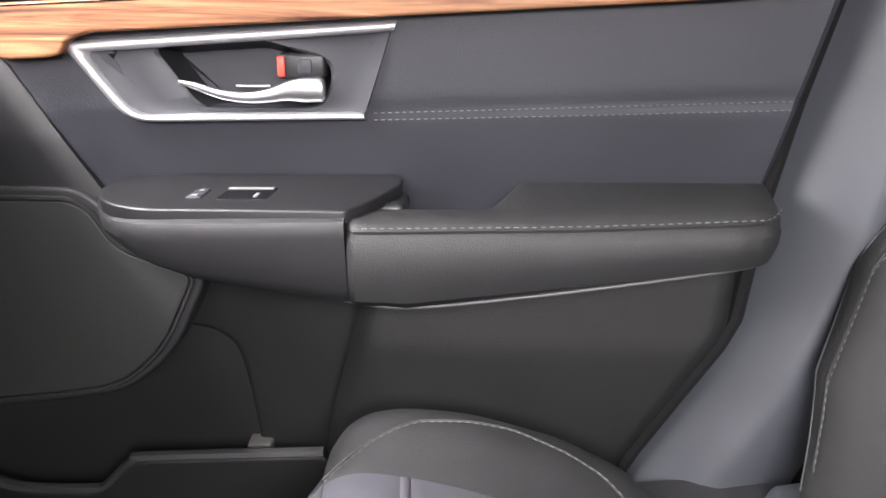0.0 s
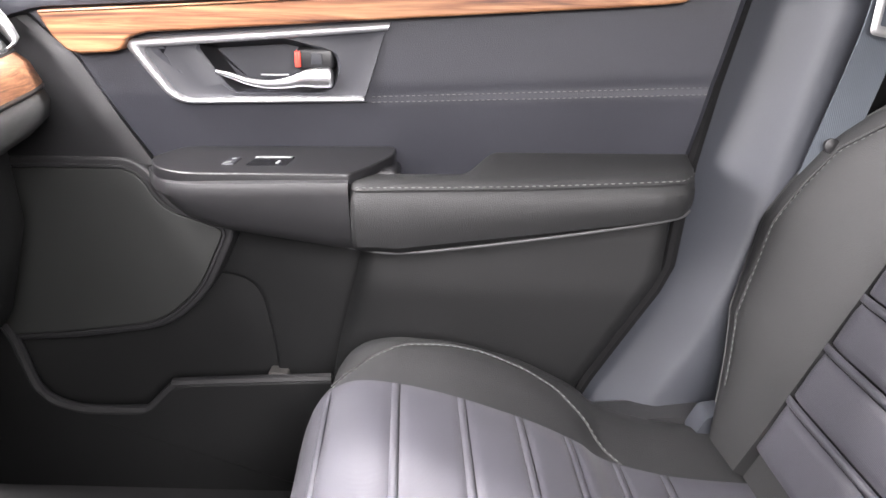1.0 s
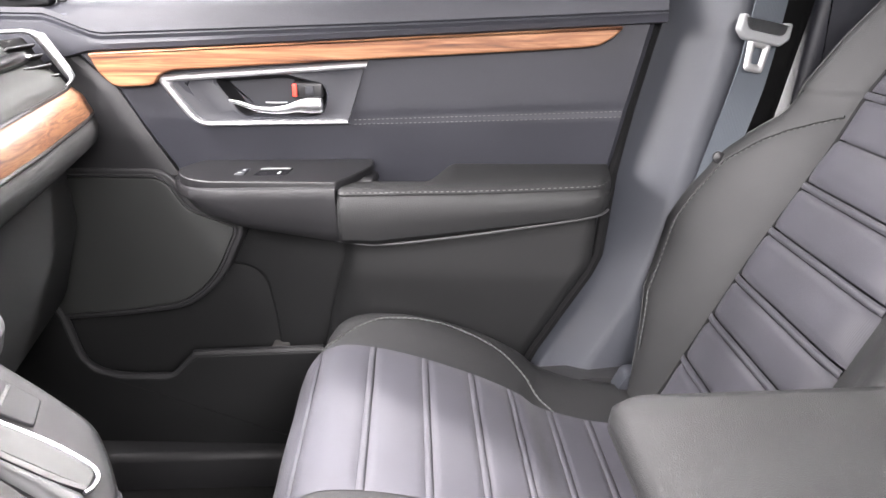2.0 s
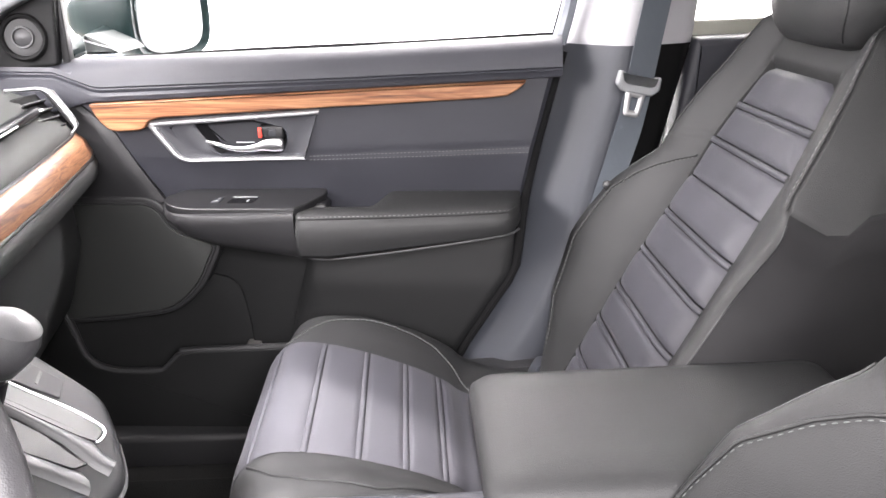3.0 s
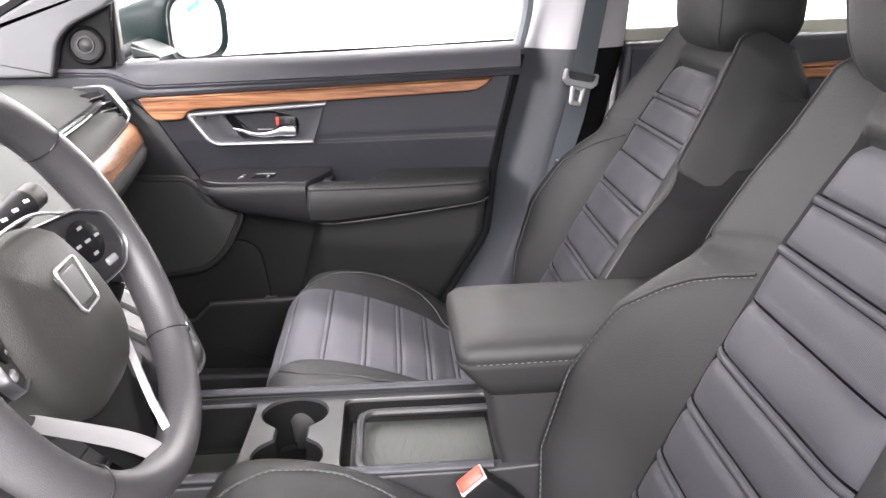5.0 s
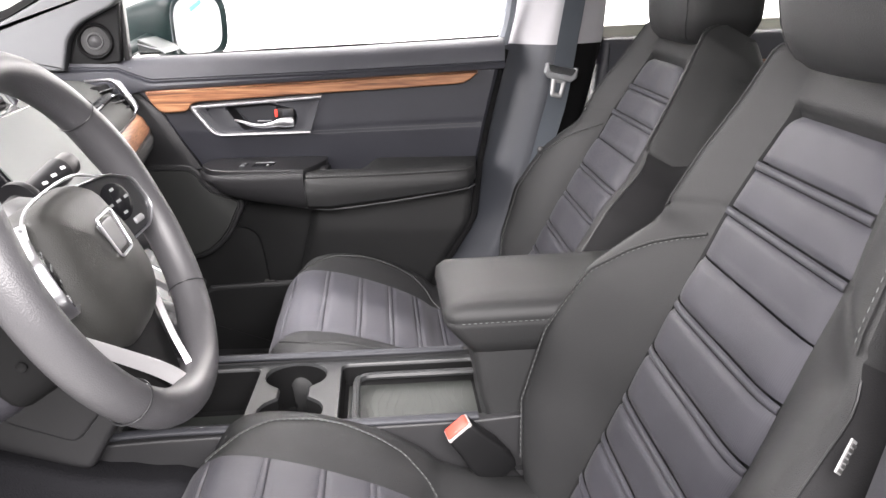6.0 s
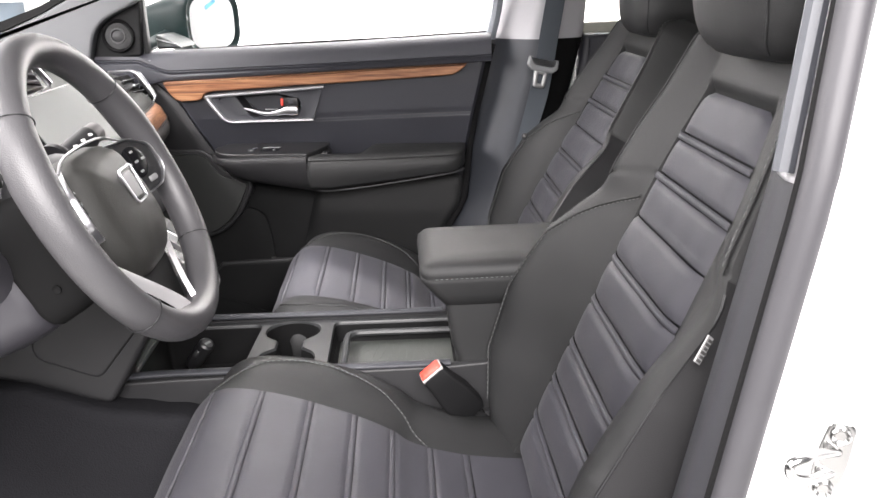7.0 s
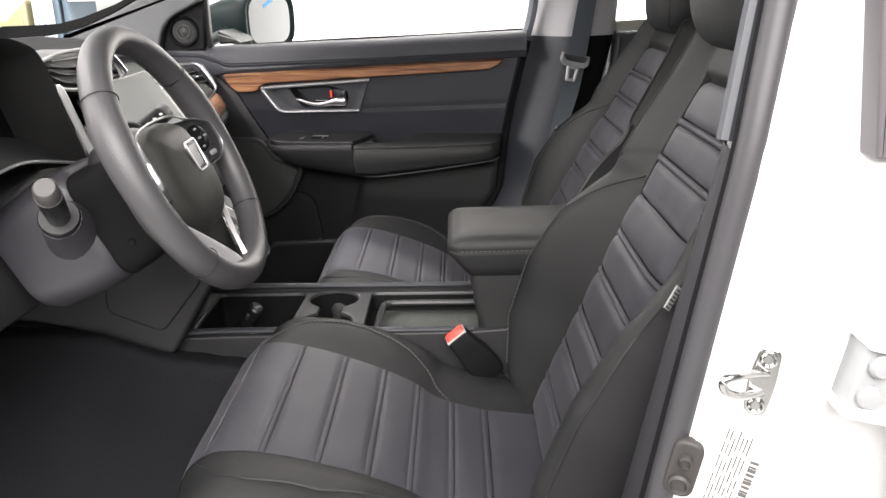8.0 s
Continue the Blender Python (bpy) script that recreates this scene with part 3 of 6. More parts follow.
part("belt_seal", tube([(-0.40, 0.056, 1.180), (-0.1, 0.056, 1.1945), (0.15, 0.056, 1.203), (0.395, 0.056, 1.2145)], 0.0035, 6), RUBBER, door)
part("window_frame", tube(smooth_path([(0.392, 0.045, 1.20), (0.41, 0.035, 1.30), (0.40, 0.0, 1.47), (0.36, -0.03, 1.52)], 6), 0.012, 8, up=(0, 1, 0)), FRAME, door, "blue-grey window frame")
# outside mirror on the door
mm = Matrix.Translation((-0.383, 0.33, 1.234)) @ pose(0, 0, 0, 0, 0, -22)
rows = []
for x, sy, sz, dz in ((-0.17, 0.02, 0.012, 0), (-0.16, 0.05, 0.025, 0), (-0.12, 0.075, 0.045, 0), (-0.06, 0.092, 0.062, 0), (0.02, 0.106, 0.080, 0), (0.06, 0.110, 0.083, 0), (0.066, 0.106, 0.079, 0), (0.058, 0.092, 0.070, 0)):
    rows.append([Vector((x, math.copysign(abs(math.cos(f)) ** 0.6, math.cos(f)) * sy, math.copysign(abs(math.sin(f)) ** 0.6, math.sin(f)) * sz)) for f in (2 * math.pi * j / 32 for j in range(32))])
mirror = part("door_mirror", grid(rows, ring=True, caps=True), GREEN, door, "dark glossy outside mirror", m=mm, angle=50)
rows = [[Vector((x, math.copysign(abs(math.cos(f)) ** 0.6, math.cos(f)) * 0.089 * k, math.copysign(abs(math.sin(f)) ** 0.6, math.sin(f)) * 0.067 * k)) for f in (2 * math.pi * j / 32 for j in range(32))] for x, k in ((0.0585, 1), (0.061, 0.99), (0.061, 0.5))]
part("mirror_glass", grid(rows, ring=True, caps=True), MIRROR, mirror, "bright mirror glass")
part("tape", box(-0.0004, 0.0004, -0.022, 0.022, -0.005, 0.005, 0.0002, 1), BLUE, mirror, "strip of blue tape", m=Matrix.Translation((0.0618, -0.005, 0.046)) @ pose(0, 0, 0, 24, 0, 0))
# The grey-green tint puts a reflection into the black base's colour.
part("mirror_base", slab(rounded([(-0.398, 1.184), (-0.340, 1.187), (-0.352, 1.198), (-0.370, 1.207), (-0.398, 1.219)], 0.004, 3), 0.085, 0.20, 0.004), surface("base plastic with reflection tint", (0.045, 0.052, 0.050), 0.5, bump=0.1), mirror, "black mirror base", m=mm.inverted())
part("base_edge", tube([(-0.396, 0.083, 1.209), (-0.37, 0.083, 1.201), (-0.350, 0.083, 1.196), (-0.338, 0.083, 1.189)], 0.0014, 6), SILVER, mirror, m=mm.inverted())
part("foot", tube(smooth_path([(-0.44, 0.09, 1.185), (-0.44, 0.15, 1.190), (-0.43, 0.22, 1.205), (-0.42, 0.28, 1.215)], 5), 0.022, 10, flat=0.6), GREEN, mirror, m=mm.inverted())


# ---- front seats ----
def seat(name, label, at, yc, lean, cx, cz, outer, pitch=1.0):
    """A bucket seat. at: the top of the back's insert (x, z); lean: the back's recline; cx, cz: shift of the cushion; outer: the side away from the console."""
    s_ob = thing(name, label, "seat", pose(at[0], yc, 0), group="front seats")
    a = radians(lean)
    down, out = Vector((-math.sin(a), 0, -math.cos(a))), Vector((-math.cos(a), 0, math.sin(a)))
    o = Vector((0, 0, at[1]))

    def bk(s, y, v):
        if outer > 0 and y > 0:
            y *= 1 + ramp(s, [-0.06, -0.02, 0.05, 0.12, 0.18, 0.33, 0.43, 0.52], [0.0, 0.05, 0.06, 0.05, 0.0, 0.0, -0.05, -0.10])
        return o + down * s + out * v + Vector((0, y, 0))

    SS = [-0.095, -0.06, -0.03, 0.0, 0.06, 0.10, 0.137, 0.155, 0.18, 0.25, 0.35, 0.45, 0.52, 0.58]
    WW = [0.128, 0.152, 0.162, 0.172, 0.192, 0.201, 0.210, 0.221, 0.238, 0.268, 0.277, 0.266, 0.242, 0.210]
    VV = [0.0, 0.0, 0.0, 0.0, 0.0, 0.008, 0.016, 0.021, 0.032, 0.062, 0.075, 0.066, 0.040, 0.010]
    HS, HH = [-0.02, 0.0, 0.05, 0.1, 0.18, 0.3, 0.5, 0.6], [0.088, 0.092, 0.106, 0.116, 0.119, 0.126, 0.134, 0.134]
    KS = (0.08, 0.18, 0.3, 0.42, 0.54, 0.65, 0.76, 0.84, 0.90, 0.95, 1.0)

    def wide(s):
        return ramp(s, SS, WW)

    def half(s):
        return ramp(s, HS, HH)

    def soft(x, x0, x1):
        t = min(max((x - x0) / (x1 - x0), 0), 1)
        return t * t * (3 - 2 * t)

    def face(s, y):
        """How far the back's cover stands out of its plane: a flat shoulder yoke above, raised bolsters below its slanting seam."""
        w, h = wide(s), half(s)
        # The driver's outer bolster is reshaped to fit the camera's view.
        view_fit = outer < 0 and y < 0
        k = (abs(y) - h) / max(w - h, 0.01)
        kb, c = k, ramp(s, SS, VV) * (1.0 if outer < 0 else ramp(s, [0.18, 0.25, 0.35, 0.45, 0.52], [1.0, 0.92, 0.84, 0.68, 0.5]))
        if view_fit and 0 < k < 0.84:
            kb = 0.84 * (k / 0.84) ** ramp(s, [0.14, 0.30], [1.0, 0.66])
            c *= ramp(s, [0.15, 0.30, 0.5], [1.0, 1.06, 1.15])
        bol = ramp(kb, [0, 0.12, 0.3, 0.5, 0.66, 0.76, 0.84, 0.90, 0.95, 1.0], [0, 0.08, 0.32, 0.66, 0.88, 0.97, 1.0, 0.97, 0.86, 0.55]) * c
        if k > 0.86:
            bol -= 0.016 * ((k - 0.86) / 0.14) ** 2.0
        frame_v = ramp(k, [0, 0.10, 0.3, 0.6, 0.80, 0.86, 0.92, 0.96, 1.0], [-0.10, 0.10, 0.42, 0.82, 1.0, 0.98, 0.74, 0.30, -0.6]) * ramp(s, [0.0, 0.06, 0.13], [0.022, 0.026, 0.029])
        over = soft(s, -0.008, -0.024)
        frame_v = max(frame_v, 0.0025 * over) if k < 0.8 else frame_v
        sg = 0.102 + 0.036 * min(max(k, 0), 1)
        b = soft(s, sg - 0.004, sg + 0.060)
        v = frame_v * (1 - b) + bol * b
        if k > 0:
            v -= 0.0035 * math.exp(-((s - sg) / 0.0032) ** 2)
        if s < -0.06:
            v -= 0.035 * ((-0.06 - s) / 0.035) ** 2
        if k < -0.005:
            v -= 0.012 * (1 - over)
        return v - 0.004

    fronts, sides = [], {1: [], -1: []}
    steps = [-0.095 + 0.005 * i for i in range(37)] + [0.09 + 0.0035 * i for i in range(30)] + [0.195 + 0.0107 * i for i in range(37)]
    for s in steps:
        w, h = wide(s), half(s)
        thick = ramp(s, [-0.095, -0.05, 0.05, 0.3, 0.58], [0.085, 0.125, 0.140, 0.150, 0.135])
        ys = [0, 0.5 * h, 0.95 * h, h * 0.985, h] + [h + (w - h) * k for k in KS]
        for sign in (1, -1):
            sec = [(y, face(s, sign * y)) for y in ys]
            edge_pts = sec[13:] + [(w + 0.003, min(sec[-1][1] - 0.02, -0.012)), (w + 0.004, -0.055), (w - 0.001, -0.02 - 0.6 * thick), (w - 0.018, -thick), (w * 0.5, -thick - 0.012)]
            row = []
            for (y, v), back in zip(edge_pts, (0, 0, 0, 0.012, 0.040, 0.075, 0.090, 0.090)):
                sb_ = max(s - back * soft(s, -0.05, 0.06), -0.095)
                row.append(bk(sb_, sign * (y - 0.6 * (w - wide(sb_)) * (back > 0.03)), v))
            sides[sign].append((s, row))
            half_row = [bk(s, sign * y, v) for y, v in sec[:14]]
            if sign > 0:
                far_row = half_row
        fronts.append(half_row[:0:-1] + far_row)
    part("back_cover", grid(fronts), HIDE, s_ob, "charcoal leatherette backrest with raised side bolsters", angle=60)
    for sign in (1, -1):
        part("shoulder_side", grid([r for s, r in sides[sign] if s < 0.142]), HIDE, s_ob, angle=60)
        part("side_panel", grid([r for s, r in sides[sign] if s > 0.137]), SIDE, s_ob, "black cloth side panel", angle=60)

    def lift(s):
        """The lower channels bulge forward of the upper ones, with a fold between them."""
        return ramp(s, [0.0, 0.10, 0.150, 0.166, 0.20, 0.45, 0.55], [-0.001, -0.001, -0.001, 0.004, 0.008, 0.005, 0.0])

    # sewn channels of the backrest, each a padded strip
    cuts = [k * pitch for k in (-0.010, 0.046, 0.101, 0.161, 0.217, 0.279, 0.346, 0.403, 0.465, 0.53)]
    for i, (s0, s1) in enumerate(zip(cuts, cuts[1:])):
        rows = []
        ns = 10
        for j in range(ns + 1):
            t = j / ns
            s = s0 + (0.0105 if i in (1, 2, 4, 5, 6, 7, 8) else 0.001) + (s1 - s0 - (0.0115 if i in (1, 2, 4, 5, 6, 7, 8) else 0.002)) * t
            puff = math.sin(math.pi * t) ** 0.22 if 0 < t < 1 else 0
            puff *= 1 - 0.2 * t
            row = []
            for k in range(25):
                u = -1 + k / 12
                h = half(s) - 0.001
                if i == 0:
                    h -= 0.016 * max(0, 1 - t * 3.2) ** 2
                e = 1 - abs(u) ** 10
                wrinkle = 0.0012 * noise.noise((u * 2.4 + i * 7, t * 1.3, yc * 9)) * e
                row.append(bk(s, u * h, lift(s) * e - 0.004 - 0.004 * (1 - e) + (0.0062 * puff + wrinkle) * (0.1 + 0.9 * e)))
            rows.append(row)
        part("back_channel", grid(rows), CLOTH, s_ob, angle=70)
        if i in (0, 1, 3, 4, 5, 6, 7):
            rows = [[bk(s1 + 0.001 + 0.0085 * j / 6, (half(s1) - 0.001) * (-1 + k / 12), lift(s1) * (1 - abs(-1 + k / 12) ** 8) - 0.004 + 0.0042 * math.sin(math.pi * j / 6) ** 0.5 * (0.2 + 0.8 * (1 - abs(-1 + k / 12) ** 10))) for k in range(25)] for j in range(7)]
            part("welt", grid(rows), CLOTH, s_ob, angle=70)

    # seams along the crest of each bolster, round the yoke, and along the shoulders
    for sign in (-1, 1):
        pth = []
        for k in range(61):
            t = k / 60
            s = 0.52 - 0.38 * t
            h, w = half(s), wide(s)
            f = ramp(s, [0.136, 0.146, 0.160, 0.180, 0.205, 0.25, 0.30, 0.52], [0.0, 0.18, 0.40, 0.58, 0.70, 0.79, 0.84, 0.86] if outer < 0 else [0.0, 0.18, 0.38, 0.54, 0.64, 0.70, 0.73, 0.74])
            y = h + (w - h) * f
            pth.append(bk(s, sign * y, face(s, sign * y) + 0.0008))
        if sign > 0:
            part("bolster_seam", tube(pth, 0.0018, 6), HIDE, s_ob)
            moved = [p + Vector((0, -sign * 0.0045, 0)) + out * 0.001 + down * 0.002 for p in pth]
            part("stitching", stitches(moved, 0.0042, 0.0036, 0.0005), THREAD, s_ob, "pale top-stitching on the bolster")
        pth = []
        for k in range(34):
            s = -0.088 + 0.0068 * k
            y = half(s) + (wide(s) - half(s)) * 0.86
            pth.append(bk(s, sign * y, face(s, sign * y) + 0.0006))
        part("shoulder_seam", tube(pth, 0.0013, 6), HIDE, s_ob)
        if sign < 0:
            part("stitching", stitches([p + Vector((0, 0.0035, 0)) + out * 0.0012 for p in pth], 0.0042, 0.0036, 0.0005), THREAD if outer < 0 else THREAD_DARK, s_ob, "pale shoulder stitching")
        pth = [bk(s, sign * (half(s) + (wide(s) - half(s)) * 0.905), face(s, sign * (half(s) + (wide(s) - half(s)) * 0.905)) + 0.0004) for s in [0.15 + 0.012 * k for k in range(34)]]
        part("edge_seam", tube(pth, 0.0014, 6), BLACK, s_ob)
    # hard rear shell
    rows = [[bk(s, wide(s) * 0.94 * math.cos(f), -ramp(s, [-0.09, -0.05, 0.05, 0.3, 0.58], [0.078, 0.118, 0.140, 0.152, 0.137]) - 0.016 * math.sin(f)) for f in (math.pi * j / 12 for j in range(13))] for s in [-0.09 + 0.0375 * k for k in range(19)]]
    part("rear_shell", grid(rows), HARD, s_ob, "dark plastic seat back shell")

    # head restraint on two posts, standing more upright than the back
    hl = radians(lean - 31)
    up, fw = Vector((math.sin(hl), 0, math.cos(hl))), Vector((-math.cos(hl), 0, math.sin(hl)))
    base = bk(-0.057, 0, -0.022) + Vector((0, -0.011, 0)) if outer > 0 else bk(-0.063, 0, -0.014) + Vector((0, -0.007, 0))

    def pad(t, f):
        """A point of the head restraint's skin at height t and angle f round it."""
        z = 0.195 * t
        k = (1 - abs(2 * t - 1) ** 5) ** 0.5 if 0 < t < 1 else 0.0
        low_w = ramp(t, [0, 0.25, 0.6, 1.0], [0.097, 0.118, 0.127, 0.121])
        wv, dv = low_w - 0.022 * (1 - k), 0.014 + 0.046 * k
        cy, cv = math.cos(f), math.sin(f)
        y = math.copysign(abs(cy) ** 0.42, cy) * wv
        v = math.copysign(abs(cv) ** 0.5, cv) * (dv if cv > 0 else 0.016 + (0.078 if outer > 0 else 0.056) * k)
        v -= 0.016 * (y / 0.125) ** 2 if cv > 0 else 0
        return base + up * (z - 0.006 * (cv < 0) * (1 - t)) + fw * (v + 0.002) + Vector((0, y, 0))

    rows = [[pad(i / 24, 2 * math.pi * j / 48) for j in range(48)] for i in range(25)]
    head = part("head_restraint", grid(rows, ring=True, caps=True), HIDE, s_ob, "padded leatherette head restraint", angle=70)
    for sign in (-1, 1):
        f = math.acos(sign * 0.80 ** (1 / 0.42))
        pth = [pad(i / 28, f) + fw * 0.0004 for i in range(2, 27)]
        part("seam", tube(pth, 0.0012, 6), HIDE, head)
        part("stitching", stitches([p + Vector((0, -sign * 0.004, 0)) + fw * 0.0012 for p in pth], 0.0042, 0.004, 0.0004), INK, head)
        part("post", tube([bk(-0.02, sign * 0.06, -0.05), base + up * 0.05 + Vector((0, sign * 0.06, 0))], 0.006, 10), BLACK, head)

    # cushion: profile from the crease forward, over the front roll
    PX = [0.40, 0.30, 0.229, 0.199, 0.150, 0.110, 0.072, 0.020, -0.021, -0.044, -0.062, -0.077, -0.087, -0.091, -0.087]
    PZ = [0.655, 0.662, 0.680, 0.701, 0.725, 0.740, 0.753, 0.766, 0.770, 0.765, 0.753, 0.733, 0.700, 0.660, 0.600]
    prof = smooth_path([(x, 0, z) for x, z in zip(PX, PZ)], 6)
    run = [0.0]
    for p, q in zip(prof, prof[1:]):
        run.append(run[-1] + (q - p).length)
    shift = Vector((cx - at[0], 0, cz))

    def cu(d, y, v):
        i = min(max(int(np.searchsorted(run, d)) - 1, 0), len(prof) - 2)
        f = (d - run[i]) / max(run[i + 1] - run[i], 1e-9)
        t = (prof[min(i + 2, len(prof) - 1)] - prof[max(i - 1, 0)]).normalized()
        nrm = Vector((t.z, 0, -t.x))
        if nrm.z < 0 and i < len(prof) * 0.6:
            nrm = -nrm
        return prof[i].lerp(prof[i + 1], f) + nrm * v + Vector((0, y, 0)) + shift

    total = run[-1]

    cut_x = [x + (0.003 if outer < 0 else -0.007) for x in (0.300, 0.250, 0.199, 0.148, 0.089, 0.023, -0.050)]
    cut_d = [float(np.interp(-x, [-p.x for p in prof[:60]], run[:60])) for x in cut_x] + [total - 0.012]

    def ch(d):
        return ramp(d / total, [0, 0.25, 0.6, 0.72, 1.0], [0.120, 0.134, 0.148, 0.154, 0.158])

    def cb(d):
        """Height of the side bolster along the cushion."""
        return ramp(d / total, [0, 0.15, 0.30, 0.42, 0.55, 0.64, 0.70, 0.76, 0.84, 1.0], [0.004, 0.009, 0.017, 0.020, 0.015, 0.005, -0.008, -0.017, -0.020, -0.020])

    def cw(d):
        return ramp(d / total, [0, 0.5, 0.68, 0.76, 0.85, 1.0], [0.255, 0.282, 0.280, 0.270, 0.256, 0.246])

    def roll(d, k):
        """Height of the bolster's skin at the share k of its width."""
        f = ramp(k, [0, 0.10, 0.24, 0.4, 0.54, 0.68, 0.82, 0.93, 1.0], [0, 0.14, 0.52, 0.86, 1.0, 0.92, 0.66, 0.25, 0])
        return cb(d) * f - 0.004 * (1 - f) - ramp(k, [0.54, 0.68, 0.82, 0.93, 1.0], [0, 0.002, 0.007, 0.016, 0.034])

    rows = []
    for i in range(60):
        d = total * i / 59
        h, b = ch(d), cb(d)
        w = cw(d)
        side = [(0, -0.008), (h * 0.6, -0.007), (h * 0.97, -0.005), (h, -0.004)]
        side += [(h + (w - h) * k, roll(d, k)) for k in (0.10, 0.24, 0.4, 0.54, 0.68, 0.82, 0.93, 1.0)]
        side += [(w + 0.004, -0.07), (w + 0.002, -0.11), (w - 0.02, -0.14)]
        rows.append([cu(d, -y, v) for y, v in side[::-1]] + [cu(d, y, v) for y, v in side[1:]])
    part("cushion_cover", grid(rows), HIDE, s_ob, "charcoal leatherette cushion with raised side bolsters", angle=60)
    for i, (d0, d1) in enumerate(zip([0.0] + cut_d, cut_d)):
        rows = []
        ns = 12
        for j in range(ns + 1):
            t = j / ns
            d = d0 + (0.0085 if i else 0.001) + (d1 - d0 - (0.0090 if i else 0.002)) * t
            puff = math.sin(math.pi * t) ** 0.22 if 0 < t < 1 else 0
            row = []
            for k in range(27):
                u = -1 + k / 13
                e = 1 - abs(u) ** 10
                wrinkle = 0.0012 * noise.noise((u * 2.2 + i * 5, t * 1.5, yc * 7)) * e
                row.append(cu(d, u * (ch(d) - 0.001), -0.0036 + (0.0030 * puff + wrinkle) * (0.1 + 0.9 * e)))
            rows.append(row)
        part("cushion_channel", grid(rows), CLOTH, s_ob, angle=70)
        if i < len(cut_d) - 1:
            part("welt", grid([[cu(d1 + 0.0003 + 0.0080 * j / 6, (ch(d1) - 0.001) * (-1 + k / 12), -0.0036 + 0.0024 * math.sin(math.pi * j / 6) ** 0.5 * (0.2 + 0.8 * (1 - abs(-1 + k / 12) ** 10))) for k in range(25)] for j in range(7)]), CLOTH, s_ob, angle=70)
    for sign in (-1, 1):
        pth = []
        for k in range(40):
            t = k / 39
            d = total * (0.745 - 0.505 * t)
            f = ramp(t, [0, 0.06, 0.14, 0.25, 0.5, 0.75, 0.9, 1.0], [0.06, 0.20, 0.38, 0.52, 0.56, 0.42, 0.2, 0.0])
            pth.append(cu(d, sign * (ch(d) + (cw(d) - ch(d)) * f), roll(d, f) + 0.0006))
        part("bolster_seam", tube(pth, 0.0018, 6), HIDE, s_ob)
        if sign > 0:
            part("stitching", stitches([p + Vector((0.001, -sign * 0.004, 0.0012)) for p in pth], 0.0042, 0.0036, 0.0005), THREAD, s_ob, "pale top-stitching on the cushion")
    # base with side covers and runners
    bx, bz = cx - at[0], cz
    part("seat_base", box(bx - 0.05, bx + 0.38, -0.205, 0.205, bz + 0.52, bz + 0.62, 0.02), BLACK, s_ob)
    for sign in (-1, 1):
        part("side_cover", slab(rounded([(bx - 0.06, bz + 0.575), (bx + 0.02, bz + 0.545), (bx + 0.36, bz + 0.545), (bx + 0.41, bz + 0.62), (bx + 0.38, bz + 0.665), (bx + 0.1, bz + 0.655), (bx - 0.05, bz + 0.62)], 0.015, 4), sign * 0.285, sign * 0.235, 0.008), HARD, s_ob, "dark plastic side cover")
        part("runner", box(bx - 0.08, bx + 0.42, sign * 0.17 - 0.025, sign * 0.17 + 0.025, 0.462, bz + 0.53, 0.006), BLACK, s_ob)
    return s_ob


pass_seat = seat("bucket_seat", "charcoal cloth and leatherette front passenger seat, reclined", (0.633, 1.180), 0.365, 28.7, 0.0, 0.0, 1, 1.03)
drive_seat = seat("bucket_seat", "charcoal cloth and leatherette driver's seat, set upright and forward", (0.537, 1.195), -0.365, 23.0, -0.040, 0.037, -1)
# sewn-in label on the outer side of the driver's backrest
tag = part("side_tag", box(-0.0048, 0.0040, -0.0008, 0.0008, -0.0125, 0.0125, 0.0003, 1), surface("grey tag cloth", (0.30, 0.30, 0.30), 0.8, bump=0.1), drive_seat, "small pale cloth tag with dark print")
for k in range(6):
    part("print_bar", box(-0.0042 + 0.0012 * (k % 2), 0.0020 + 0.0011 * (k % 3), -0.0016, -0.0010, -0.0115 + 0.0038 * k, -0.0090 + 0.0038 * k, 0.0002, 1), INK, tag)
tag.matrix_local = Matrix.Translation((-0.110, -0.2565, 1.036)) @ pose(0, 0, 0, 0, 38, 30)


# ---- centre console ----
console = thing("center_console", "dark plastic centre console with cup holders and a tray", "car console")
CY = -0.005


def rail(y, sign):
    return [(-0.27, y, 0.772), (-0.17, y, 0.777), (0.03, y + sign * 0.000, 0.776), (0.20, y, 0.776), (0.246, y, 0.777)]


# side walls
for sign, y in ((-1, -0.118), (1, 0.108)):
    part("side_wall", slab(rounded([(-0.42, 0.46), (0.62, 0.46), (0.62, 0.80), (0.24, 0.774), (-0.17, 0.770), (-0.30, 0.765), (-0.42, 0.80)], 0.01, 3), y, y - sign * 0.012, 0.003), HARD, console, "dark console side")
    part("rail", tube(smooth_path(rail(y - sign * 0.009, sign), 8), 0.0085, 10, flat=0.55), BEZEL, console, "smooth dark satin rail", angle=70)
# top deck with openings: a ring of plates round bin, cups and tray
deck_z = 0.768
binr = rounded([(-0.235, -0.085), (-0.075, -0.085), (-0.067, 0.080), (-0.235, 0.080)], 0.012, 4)
upper = [(0.046 * math.cos(2 * math.pi * j / 40 + math.pi * 1.5), 0.055 + 0.042 * math.sin(2 * math.pi * j / 40 + math.pi * 1.5)) for j in range(3, 38)]
lower = [(0.046 * math.cos(2 * math.pi * j / 40 + math.pi * 0.5), -0.049 + 0.042 * math.sin(2 * math.pi * j / 40 + math.pi * 0.5)) for j in range(3, 38)]
cupo = [Vector((x - 0.012, y + CY)) for x, y in upper + lower]
tray = rounded([(0.056, -0.088), (0.266, -0.088), (0.266, 0.078), (0.056, 0.078)], 0.014, 4)


